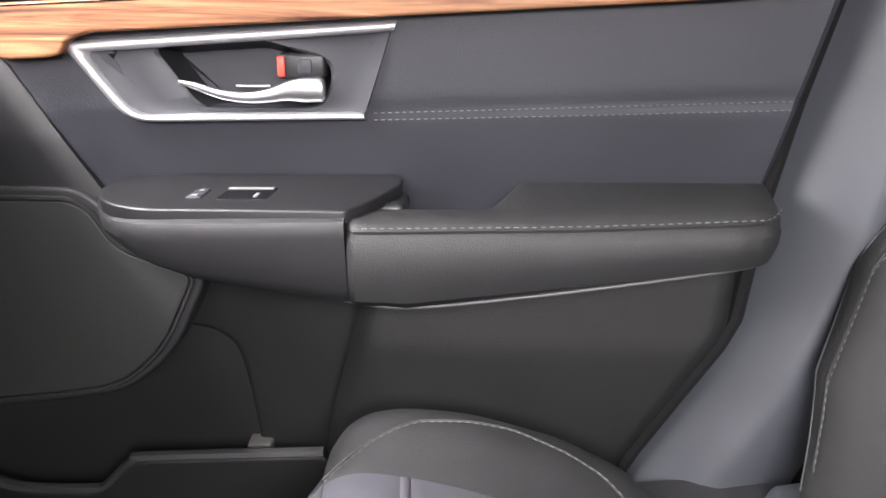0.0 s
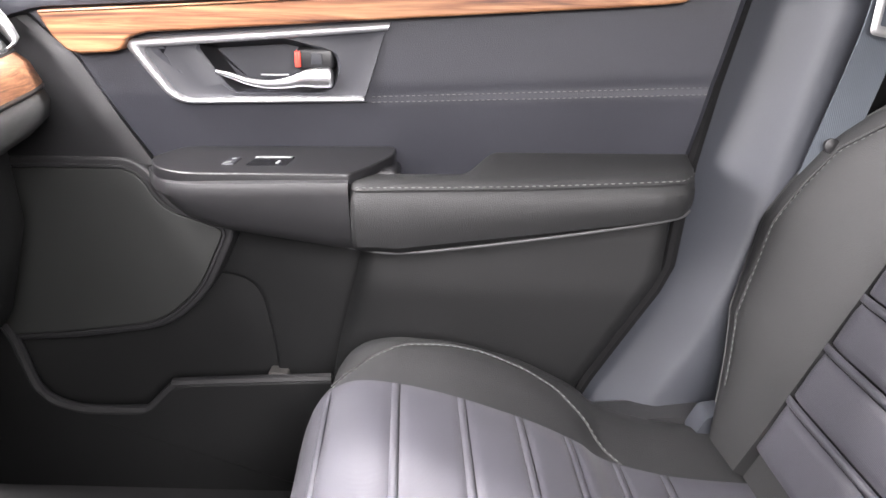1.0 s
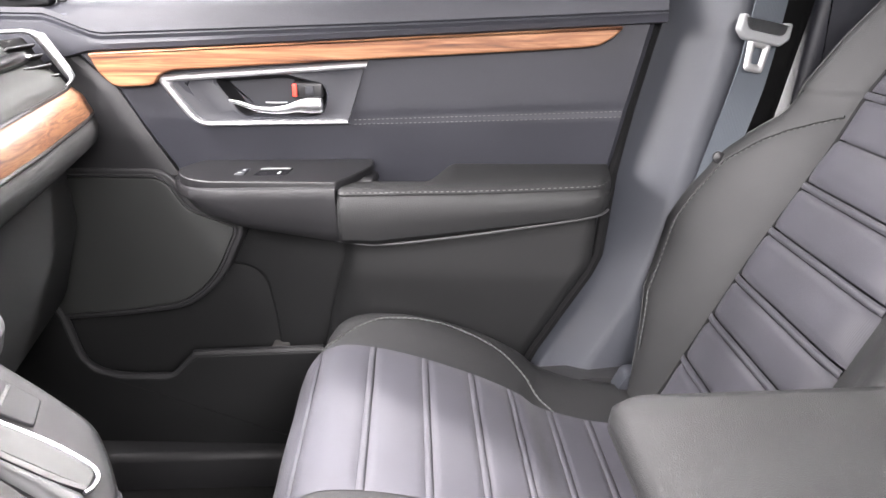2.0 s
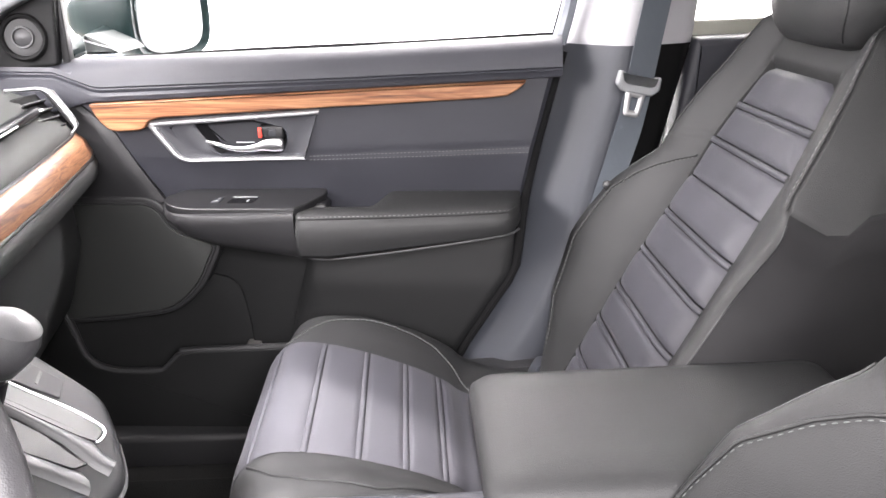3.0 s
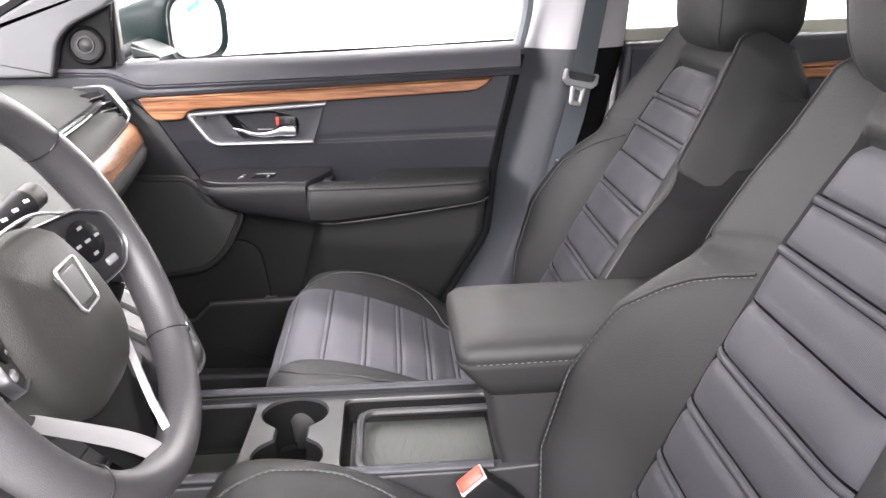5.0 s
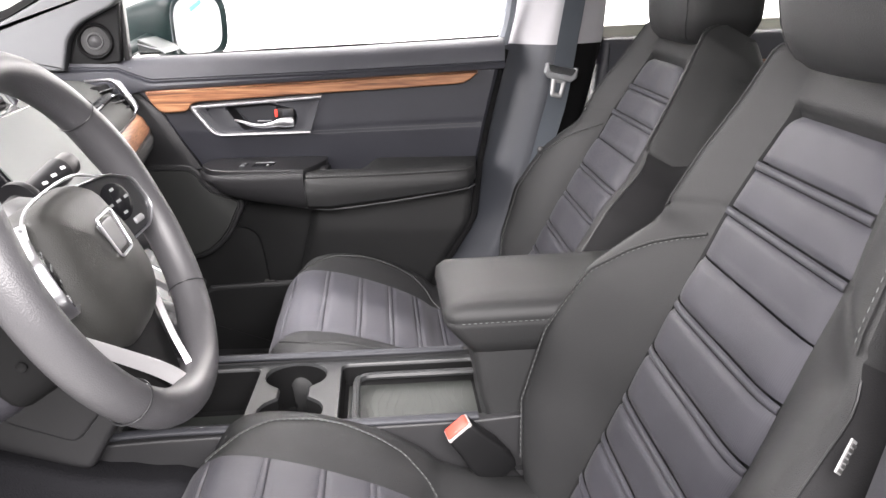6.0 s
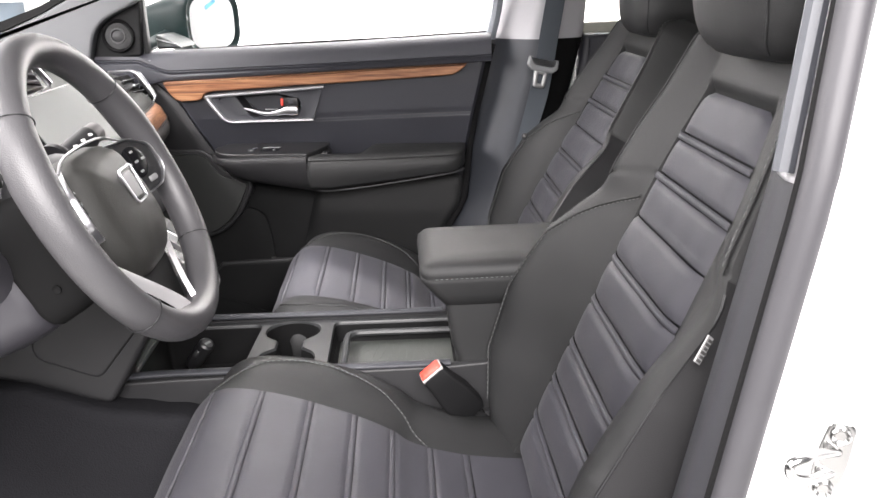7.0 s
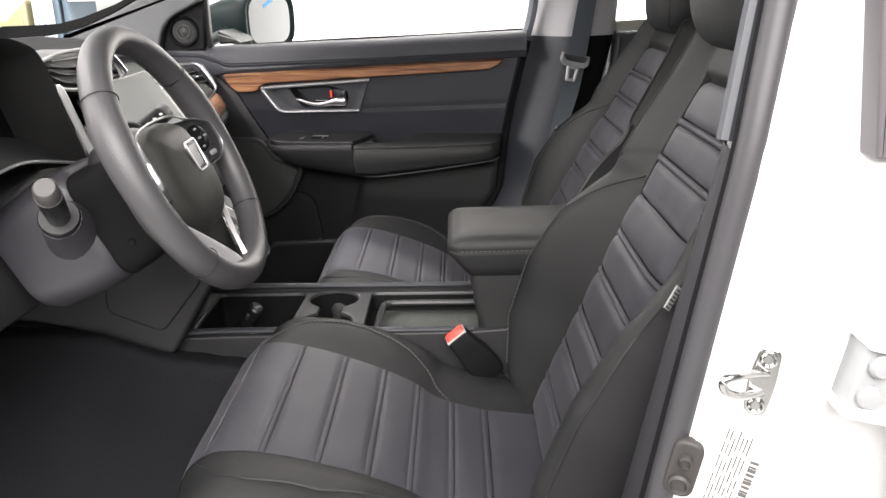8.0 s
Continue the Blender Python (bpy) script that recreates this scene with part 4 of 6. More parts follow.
def deck(outer, hole, depth, name, mat, floor_mat, label, shrink=0.006):
    c = sum((Vector(p) for p in hole), Vector((0, 0))) / len(hole)
    n = 160
    ro, rh = radial(outer, c, n), radial(hole, c, n)
    z = deck_z
    rows = [[xy(*p, z) for p in ro], [xy(*a.lerp(b, 0.93), z) for a, b in zip(ro, rh)], [xy(*p, z - 0.0025) for p in rh], [xy(*p, z - 0.006) for p in inset(rh, 0.0006)]]
    ob = part(name, grid(rows, ring=True), mat, console, label)
    # Near-black walls put the shade inside the wells into the colour.
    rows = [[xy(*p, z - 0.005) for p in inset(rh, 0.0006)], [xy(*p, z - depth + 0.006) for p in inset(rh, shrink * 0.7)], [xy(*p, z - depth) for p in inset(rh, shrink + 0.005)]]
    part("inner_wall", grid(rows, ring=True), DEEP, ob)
    rows = [[xy(*p, z - depth + 0.001) for p in inset(rh, shrink + 0.003)], [xy(*(c.lerp(p, 0.5)), z - depth) for p in rh]]
    part("bottom", grid(rows, ring=True, caps=True), floor_mat, ob)
    return ob


RUB = surface("ribbed rubber mat", (0.034, 0.037, 0.034), 0.55, grain=400, bump=0.2, depth=0.0008)
DECK = surface("satin console deck", (0.026, 0.027, 0.028), 0.4, spec=0.4, grain=1800, bump=0.1)
deck([(-0.27, -0.108), (-0.0655, -0.108), (-0.0655, 0.098), (-0.27, 0.098)], binr, 0.075, "front_bin", DECK, RUB, "deep front bin")
cupb = deck([(-0.0655, -0.108), (0.045, -0.108), (0.045, 0.098), (-0.0655, 0.098)], cupo, 0.080, "cup_holder", DECK, DEEP, "twin black cup holders joined in the middle")
trayb = deck([(0.045, -0.108), (0.274, -0.108), (0.274, 0.098), (0.045, 0.098)], tray, 0.034, "tray", DECK, RUB, "shallow tray with a ribbed mat")
part("tray_lip", tube(smooth_path([xy(*p, 0.752) for p in ((0.262, 0.066), (0.18, 0.066), (0.105, 0.066), (0.086, 0.060), (0.079, 0.044), (0.079, -0.02), (0.079, -0.056), (0.086, -0.071), (0.105, -0.077), (0.18, -0.077), (0.262, -0.077))], 4), 0.0060, 8), DECK, trayb, "satin inner rim")
# moulded wave lines of the tray mat
bm = bmesh.new()
for k in range(15):
    x = 0.082 + 0.0115 * k
    tube([(x + 0.006 * math.sin(6 * t + k * 0.5), -0.072 + 0.136 * t, 0.7345) for t in [j / 14 for j in range(15)]], 0.0008, 4, bm)
tagged(part("mat_ribs", bm, RUB, trayb), kind="stuff")
for sx in (-0.038, 0.018):
    part("cup_finger", box(-0.005, 0.005, -0.010, 0.010, -0.007, 0.004, 0.002), GLOSS, cupb, m=Matrix.Translation((sx, -0.090, 0.720)) @ pose(0, 0, 0, 35, 0, -30 if sx < 0 else 30))
part("cup_edge", box(-0.028, 0.006, -0.075, -0.071, 0.716, 0.722, 0.001), SILVER, cupb)
# plug lead lying in the front bin
plug_m = axis_at((-0.160, 0.022, 0.752), (0.55, -0.35, 0.75))
part("power_plug", lathe([(0.010, -0.045), (0.0125, -0.038), (0.0135, 0.010), (0.0125, 0.018), (0.009, 0.021), (0.001, 0.021)], 20), BLACK, console, "black power plug", m=plug_m)
part("plug_print", box(-0.006, 0.006, -0.002, 0.002, 0.0211, 0.0216, 0.0001, 1), MARK, console, m=plug_m)
part("plug_grip", box(-0.016, 0.016, -0.004, 0.004, -0.010, 0.006, 0.003), DECK, console, m=plug_m)
# armrest box and its padded lid
rows = []
for z, x0, y0 in ((0.47, 0.262, 0.105), (0.70, 0.262, 0.104), (0.778, 0.258, 0.102), (0.800, 0.250, 0.100), (0.840, 0.244, 0.099), (0.872, 0.240, 0.098)):
    rows.append([xy(*p, z) for p in rounded([(x0, CY - y0), (0.56, CY - y0), (0.56, CY + y0), (x0, CY + y0)], 0.014, 4)])
part("armrest_box", grid(rows, ring=True, caps=True), HIDE, console, "dark armrest box")
rows = []
for k, (z, x0, y0, r) in enumerate(((0.862, 0.246, 0.090, 0.016), (0.866, 0.238, 0.098, 0.018), (0.884, 0.222, 0.102, 0.020), (0.903, 0.206, 0.1045, 0.022), (0.9085, 0.2035, 0.1045, 0.022), (0.911, 0.2050, 0.1035, 0.022), (0.9135, 0.2035, 0.1045, 0.022), (0.922, 0.2045, 0.103, 0.022), (0.9300, 0.2120, 0.097, 0.022), (0.9345, 0.2300, 0.083, 0.022), (0.9365, 0.27, 0.055, 0.02))):
    rows.append([xy(p[0], p[1], z + 0.012 * (p[0] - 0.2)) for p in rounded([(x0, CY - y0), (0.565 - (x0 - 0.2) * 0.4, CY - y0), (0.565 - (x0 - 0.2) * 0.4, CY + y0), (x0, CY + y0)], r, 5)])
lid = part("armrest_lid", grid(rows, ring=True, caps=True), HIDE, console, "padded leatherette armrest lid", angle=60)
part("stitching", stitches([(0.226, CY - 0.1055, 0.9118), (0.35, CY - 0.1055, 0.9135), (0.55, CY - 0.1055, 0.9155)], 0.0042, 0.0032, 0.0005), THREAD, lid, "pale stitching along the lid")
# buckle of the driver's belt beside the console
buckle = thing("belt_buckle", "black driver's belt buckle with a red release button", "seat belt buckle", Matrix.Translation((0.222, -0.150, 0.775)) @ pose(0, 0, 0, 6, -38, 8))
BUCKLE = surface("black buckle plastic", (0.006, 0.006, 0.0065), 0.5, spec=0.3, bump=0.15)
part("buckle_body", grid([[xy(*p, z) for p in rounded([(-w, -d), (w, -d), (w, d), (-w, d)], 0.006, 4)] for z, w, d in ((-0.090, 0.022, 0.012), (-0.080, 0.026, 0.014), (-0.045, 0.026, 0.015), (-0.015, 0.021, 0.014), (0.008, 0.0195, 0.013), (0.013, 0.018, 0.0115))], ring=True, caps=True), BUCKLE, buckle, angle=60)
part("buckle_rim", box(-0.0185, 0.0185, -0.012, 0.012, 0.009, 0.0145, 0.002), surface("pale buckle rim", (0.35, 0.33, 0.32), 0.5, bump=0.05), buckle, "pale rim round the button")
part("release_button", box(-0.017, 0.017, -0.0105, 0.0105, 0.004, 0.0175, 0.003), RED, buckle, "red release button")
part("buckle_stalk", box(-0.014, 0.014, -0.007, 0.007, -0.19, -0.075, 0.004), RUBBER, buckle)

# gear lever stack on the lower dashboard, in the plane of its sloping face
stack = thing("shifter_panel", "gear lever panel in silver and black under the dashboard", "gear shifter")
ca, sa = math.cos(radians(36)), math.sin(radians(36))
sm = Matrix(((ca, 0, sa, -0.16), (0, 1, 0, 0), (-sa, 0, ca, 0.930), (0, 0, 0, 1)))
stack.matrix_world = sm
STACK = surface("satin grey stack", (0.024, 0.024, 0.026), 0.55, spec=0.25, grain=1800, bump=0.08)
RIB = surface("satin silver rib", (0.085, 0.085, 0.088), 0.5, metal=0.2, bump=0.05, vary=0.06)
face_o = rounded([(-0.15, 0.097), (-0.04, 0.090), (0.006, 0.083), (0.028, 0.058), (0.046, 0.030), (0.060, 0.008), (0.066, -0.012), (0.064, -0.045), (0.050, -0.075), (0.010, -0.098), (-0.15, -0.105)], [0.01, 0.03, 0.02, 0.02, 0.03, 0.02, 0.014, 0.02, 0.03, 0.03, 0.01], 4)
rows = [[xy(*p, 0.0) for p in inset(face_o, 0.012)], [xy(*p, -0.001) for p in inset(face_o, 0.007)], [xy(*p, -0.004) for p in inset(face_o, 0.002)], [xy(*p, -0.009) for p in face_o], [xy(*p, -0.020) for p in face_o]]
part("panel_face", grid(rows, ring=True, caps=True), STACK, stack, "satin grey sloping panel", angle=60)
rows = [[xy(*p, -0.019) for p in inset(face_o, 0.001)], [xy(p[0] - 0.02, p[1], -0.07) for p in inset(face_o, 0.004)], [xy(p[0] - 0.10, p[1], -0.17) for p in inset(face_o, 0.006)]]
part("panel_base", grid(rows, ring=True, caps=True), HARD, stack, "dark lower body of the panel", angle=60)
part("edge_trim", tube(smooth_path([xy(*p, -0.010) for p in ((0.040, 0.040), (0.054, 0.018), (0.062, 0.002), (0.0655, -0.014), (0.0645, -0.040), (0.056, -0.064))], 5), [0.0012] + [0.0030] * 24 + [0.0012], 8), RIB, stack, "silver edge trim")
part("button_plate", slab(rounded([(-0.075, 0.070), (-0.033, 0.071), (-0.0255, 0.044), (-0.070, 0.034)], 0.003, 3), 0.0016, -0.004, 0.0012, at=xy), STACK, stack, "flat grey button plate")
part("button_slot", slab([(-0.0565, 0.066), (-0.0535, 0.066), (-0.0495, 0.046), (-0.0525, 0.046)], 0.0021, 0.0, 0.0003, at=xy), BLACK, stack)
part("gate_insert", slab(rounded([(-0.10, 0.025), (-0.016, 0.0355), (0.015, 0.035), (0.0235, 0.030), (0.0235, 0.0165), (0.005, 0.0135), (-0.10, 0.004)], [0.002, 0.01, 0.004, 0.004, 0.004, 0.004, 0.002], 3), 0.0022, -0.004, 0.001, at=xy), surface("pale gate plate", (0.038, 0.040, 0.038), 0.5, grain=900, bump=0.05), stack, "pale gear gate plate")
part("gate_slot", slab([(-0.10, 0.0030), (0.006, 0.0130), (0.0225, 0.0165), (0.0225, 0.0120), (0.006, 0.0075), (-0.10, -0.002)], 0.0032, 0.0, 0.0004, at=xy), BLACK, stack, "black gear slot")
part("gate_rim", tube(smooth_path([xy(*p, 0.002) for p in ((-0.10, 0.026), (-0.05, 0.031), (-0.014, 0.0368), (0.014, 0.0365), (0.0245, 0.031), (0.0255, 0.0185), (0.023, 0.0115))], 4), 0.0014, 6), CHROME, stack, "thin chrome rim")
up_, lo_ = [(-0.10, -0.003), (-0.04, 0.0015), (-0.01, 0.005), (0.021, 0.0105), (0.032, 0.003), (0.047, 0.001)], [(-0.10, -0.010), (-0.04, -0.006), (0.0, -0.008), (0.020, -0.014), (0.034, -0.018), (0.048, -0.018)]
part("rib", band([Vector(p) for p in up_], [Vector(p) for p in lo_], 0.006, 0.0, at=xy), RIB, stack, "silver rib", angle=60)
part("pocket", slab(rounded([(-0.10, -0.011), (-0.02, -0.009), (0.018, -0.017), (0.028, -0.016), (0.020, -0.031), (-0.02, -0.040), (-0.10, -0.046)], 0.003, 3), 0.0016, -0.004, 0.0008, at=xy), GLOSS, stack, "gloss black pocket")
part("rib", band([Vector(p) for p in ((-0.10, -0.049), (-0.03, -0.042), (0.014, -0.034), (0.026, -0.030), (0.034, -0.036))], [Vector(p) for p in ((-0.10, -0.066), (-0.03, -0.060), (0.012, -0.054), (0.028, -0.052), (0.042, -0.050))], 0.005, 0.0, at=xy), RIB, stack, "silver rib", angle=60)
part("seat_heat_button", box(-0.054, -0.030, -0.098, -0.076, -0.004, 0.0030, 0.003), GLOSS, stack, "black button with white mark")
part("button_mark", box(-0.048, -0.036, -0.091, -0.083, 0.0030, 0.0036, 0.0004, 1), WHITE, stack)
wm = sm.inverted()
knob = part("shift_knob", lathe([(0.012, -0.034), (0.019, -0.026), (0.0255, -0.008), (0.027, 0.006), (0.024, 0.018), (0.014, 0.025), (0.001, 0.027)], 28), surface("grey leather knob", (0.065, 0.065, 0.068), 0.42, grain=900, bump=0.2, cells=True), stack, "grey rounded gear knob", m=wm @ axis_at((-0.189, -0.01, 1.032), (0.5, 0, 0.85)))
part("knob_arc", tube(smooth_path([(0.0262, -0.006, 0.010), (0.0275, 0.004, 0.004), (0.0262, 0.012, -0.008), (0.020, 0.018, -0.016)], 5), 0.0012, 6), CHROME, knob)
part("lever_boot", tube([(-0.250, -0.005, 0.925), (-0.232, -0.006, 0.960), (-0.212, -0.009, 1.002)], [0.026, 0.022, 0.020], 14), BLACK, stack, m=wm)


# ---- dashboard ----
DULL = surface("dull chrome", (0.22, 0.22, 0.225), 0.5, metal=0.3, bump=0, vary=0.05)
dash = thing("dashboard", "dark dashboard with a wood strip, air vents and a screen", "dashboard")


def dx(y):
    """Where the dashboard's rear face stands along the car's width."""
    return ramp(y, [-0.70, -0.60, -0.2, 0.0, 0.16, 0.40, 0.60, 0.645, 0.67, 0.68], [-0.36, -0.33, -0.30, -0.29, -0.285, -0.311, -0.340, -0.352, -0.372, -0.395])


ys = [-0.69 + 0.03 * i for i in range(44)] + [0.625, 0.64, 0.65, 0.66, 0.668, 0.675]
prof = [(-0.62, 1.09), (-0.36, 1.145), (-0.20, 1.152), (-0.115, 1.146), (-0.085, 1.136), (-0.072, 1.122)]
part("dash_pad", grid([[Vector((dx(y) + a, y, z + ramp(y, [-0.5, -0.25, -0.02, 0.22], [0.06, 0.085, 0.085, 0.0]) * (1 if k < 5 else 0.6))) for k, (a, z) in enumerate(prof)] for y in ys]), DASH, dash, "dark soft dashboard top", angle=50)
part("gloss_line", tube([Vector((dx(y) - 0.067, y, 1.121)) for y in ys if 0.13 < y < 0.61], 0.0090, 10), GLOSS, dash, "gloss black line")
# Silver strip added to stand for the highlight on the gloss line.
part("highlight_line", tube([Vector((dx(y) - 0.0575, y, 1.1215)) for y in ys if 0.13 < y < 0.50], 0.0016, 6), SILVER, dash, "thin silver strip as the gloss line's highlight")
prof = [(-0.075, 1.122), (-0.062, 1.111), (-0.045, 1.104), (-0.030, 1.092), (-0.022, 1.080), (-0.022, 1.074)]
part("middle_pad", grid([[Vector((dx(y) + a, y, z)) for a, z in prof] for y in ys if y > 0.10]), DASH, dash, "dark grey padded middle", angle=50)
prof = [(-0.024, 1.080), (-0.020, 1.080), (-0.008, 1.071), (-0.006, 1.068), (0.003, 1.050), (0.002, 1.045), (-0.004, 1.044)]
part("wood_trim", grid([[Vector((dx(y) + a, y, z)) for a, z in prof] for y in [0.15 + 0.02 * i for i in range(25)] + [0.645, 0.655, 0.663, 0.669, 0.674]], caps=True), WOOD_DASH, dash, "reddish-brown wood strip", angle=50)
for a, z in ((-0.0215, 1.0805), (0.0025, 1.0465)):
    part("wood_edge", tube([Vector((dx(y) + a, y, z)) for y in [0.15 + 0.02 * i for i in range(25)] + [0.645, 0.655, 0.663]], 0.0024, 6), BLACK, dash, "dark edge of the wood")
prof = [(-0.004, 1.045), (0.004, 1.042), (0.009, 1.032), (0.006, 1.016), (-0.010, 1.002), (-0.05, 0.996), (-0.045, 0.99), (-0.040, 0.90), (-0.07, 0.80), (-0.13, 0.74), (-0.3, 0.70)]
part("glove_box", grid([[Vector((dx(y) + a, y, z)) for a, z in prof] for y in ys if y > 0.10]), surface("matt glove box", (0.021, 0.022, 0.022), 0.7, grain=1500, bump=0.3, cells=True, spec=0.25), dash, "dark glove box", angle=45)
prof = [(-0.072, 1.122), (-0.060, 1.08), (-0.045, 1.02), (-0.020, 0.96), (0.010, 0.90), (0.015, 0.85), (-0.01, 0.815), (-0.06, 0.79), (-0.3, 0.78)]
part("center_panel", grid([[Vector((dx(y) + a, y, z)) for a, z in prof] for y in ys if -0.14 < y < 0.14]), HARD, dash, "dark centre of the dashboard", angle=45)
prof = [(-0.072, 1.122), (-0.055, 1.06), (-0.030, 1.00), (-0.018, 0.965), (-0.022, 0.935), (-0.045, 0.918), (-0.12, 0.905), (-0.4, 0.88)]
part("knee_panel", grid([[Vector((dx(y) + a, y, z)) for a, z in prof] for y in ys if y < -0.10]), HARD, dash, "dark lower dashboard on the driver's side", angle=45)
tower = part("tower", slab(rounded([(-0.150, 0.935), (-0.150, 0.912), (-0.250, 0.752), (-0.275, 0.758), (-0.36, 0.788), (-0.46, 0.812), (-0.62, 0.83), (-0.62, 1.04), (-0.30, 1.05), (-0.20, 0.99)], [0.01, 0.01, 0.012, 0.012, 0.03, 0.03, 0.02, 0.02, 0.02, 0.03], 4), -0.152, -0.10, 0.008, steps=4), HARD, dash, "dark side of the centre stack")
part("side_inset", slab(rounded([(-0.185, 0.905), (-0.190, 0.880), (-0.260, 0.795), (-0.350, 0.832), (-0.335, 0.935), (-0.230, 0.965)], [0.012, 0.012, 0.014, 0.02, 0.02, 0.02], 4), -0.156, -0.145, 0.004, steps=3), HARD, tower, "flat inset panel")
# passenger's end vent with a chrome bracket
vm = Matrix.Translation((-0.404, 0.598, 1.116)) @ pose(0, 0, 0, 0, -36, -9)
vent = part("end_vent", box(-0.03, -0.002, -0.022, 0.042, -0.037, 0.037, 0.006), DEEP, dash, "black air vent at the dashboard's end", m=vm)
for k in range(4):
    part("slat", box(-0.004, 0.007, -0.020, 0.036, -0.0285 + 0.0150 * k, -0.0255 + 0.0150 * k, 0.0012), HARD, vent)
part("vent_tab", box(0.006, 0.011, -0.006, 0.006, 0.000, 0.004, 0.001), SILVER, vent)
part("vent_bracket", tube([(-0.455, 0.615, 1.150), (-0.418, 0.640, 1.150), (-0.410, 0.643, 1.148), (-0.400, 0.644, 1.142), (-0.376, 0.646, 1.102), (-0.370, 0.645, 1.092), (-0.369, 0.640, 1.088), (-0.366, 0.615, 1.084)], [0.003, 0.003, 0.004, 0.0075, 0.0075, 0.006, 0.003, 0.0025], 10, up=(0, 1, 0), flat=0.6), CHROME, dash, "chrome bracket of the vent")
# screen, leaning back, under its protective film
sc = Matrix.Translation((-0.256, -0.040, 1.159)) @ pose(0, 0, 0, 0, -33, 0)
scr = part("screen", slab(rounded([(-0.192, -0.080), (0.030, -0.080), (0.026, 0.050), (-0.192, 0.048)], 0.012, 4), 0.004, -0.03, 0.004, at=yz), GLOSS, dash, "wide screen under a pale film", m=sc)
part("screen_film", slab(rounded([(-0.188, -0.076), (0.014, -0.076), (0.006, 0.047), (-0.188, 0.045)], 0.008, 4), 0.0055, 0.003, 0.0005, at=yz), FILM, scr, "pale grey protective film")
for z in (0.015, 0.028):
    part("screen_key", box(0.003, 0.006, 0.013, 0.022, z - 0.004, z + 0.004, 0.001), SILVER, scr)
# start button at the end of the centre stack
sb = part("start_button", lathe([(0.013, -0.02), (0.0135, 0.004), (0.011, 0.0065), (0.001, 0.0065)], 24), GLOSS, dash, "black start button in a chrome ring", m=axis_at((-0.273, 0.118, 1.036), (0.9, -0.15, 0.35)))
part("button_ring", tube([(0.0145 * math.cos(f), 0.0145 * math.sin(f), 0.005) for f in (2 * math.pi * j / 28 for j in range(28))], 0.0020, 8, closed=True), CHROME, sb, "chrome ring")
for k in range(2):
    part("button_mark", box(-0.005, 0.005, 0.001 - 0.005 * k, 0.003 - 0.005 * k, 0.0065, 0.0069, 0.0001, 1), MARK, sb)
# broad vent above the screen
SLAT = surface("satin vent slat", (0.06, 0.06, 0.062), 0.4, bump=0.08)
VL = [(-0.263, 1.232), (-0.247, 1.214), (-0.204, 1.195), (-0.135, 1.186), (-0.060, 1.185), (-0.012, 1.186)]
VU = [(-0.258, 1.236), (-0.225, 1.240), (-0.187, 1.243), (-0.114, 1.243), (-0.060, 1.238), (-0.030, 1.230)]
v = part("center_vent", slab(rounded(VL + [(0.008, 1.194)] + VU[::-1], 0.006, 3), -0.337, -0.40, 0.004, at=yz), BLACK, dash, "black air vent with chrome corner")
for k in range(4):
    t = 0.18 + 0.21 * k
    pts = [Vector(a).lerp(Vector(b), t) for a, b in zip(VL, VU)]
    part("slat", tube([yz(p.x, p.y, -0.333) for p in smooth_path([(p.x, p.y, 0) for p in pts[1:]], 4)], 0.0032, 6, flat=0.6), SLAT, v)
part("chrome_edge", tube([(-0.336, -0.040, 1.236), (-0.331, -0.022, 1.222), (-0.328, 0.006, 1.197), (-0.329, 0.004, 1.190), (-0.332, -0.014, 1.184)], [0.003, 0.0045, 0.005, 0.004, 0.002], 8), CHROME, v)
part("vent_rim", tube([yz(p.x, p.y, -0.335) for p in smooth_path([(*q, 0) for q in VU[::-1] + VL], 4)], 0.0028, 6), surface("grey vent rim", (0.30, 0.30, 0.305), 0.4, bump=0.05), v, "grey rim of the vent")
part("vent_tab", box(-0.332, -0.324, -0.150, -0.115, 1.209, 1.215, 0.0015), SILVER, v)
# instrument hood
side = [(-0.250, 1.100), (-0.281, 1.158), (-0.309, 1.213), (-0.333, 1.250), (-0.360, 1.268), (-0.420, 1.280)]
arch = smooth_path([(y, z, 0) for y, z in side + [(-0.84 - y, z) for y, z in side[-2::-1]]], 5)
rows = []
for p in arch:
    c = Vector((-0.42, 1.14))
    q = Vector((p.x, p.y))
    a, b, d = c.lerp(q, 0.985), c.lerp(q, 0.95), c.lerp(q, 0.86)
    rows.append([Vector((-0.50, q.x, q.y - 0.03)), Vector((-0.300, q.x, q.y - 0.002)), Vector((-0.291, a.x, a.y)), Vector((-0.293, b.x, b.y)), Vector((-0.37, d.x, d.y))])
part("cluster_hood", grid(rows), surface("grained hood plastic", (0.016, 0.016, 0.016), 0.55, spec=0.35, grain=1500, bump=0.3, cells=True), dash, "dark hood over the instruments", angle=60)
part("cluster_glass", slab(rounded([(-0.57, 1.10), (-0.27, 1.10), (-0.33, 1.245), (-0.51, 1.245)], 0.03, 4), -0.365, -0.39, 0.004, at=yz), GLOSS, dash, "gloss black instrument panel")
part("cluster_floor", grid([[Vector((-0.302, y, z)), Vector((-0.330, y - 0.004, z + 0.020)), Vector((-0.362, y - 0.008, z + 0.036))] for y, z in ((-0.56, 1.125), (-0.454, 1.132), (-0.391, 1.130), (-0.309, 1.112), (-0.268, 1.100))]), HARD, dash, "dark ledge under the instruments", angle=30)
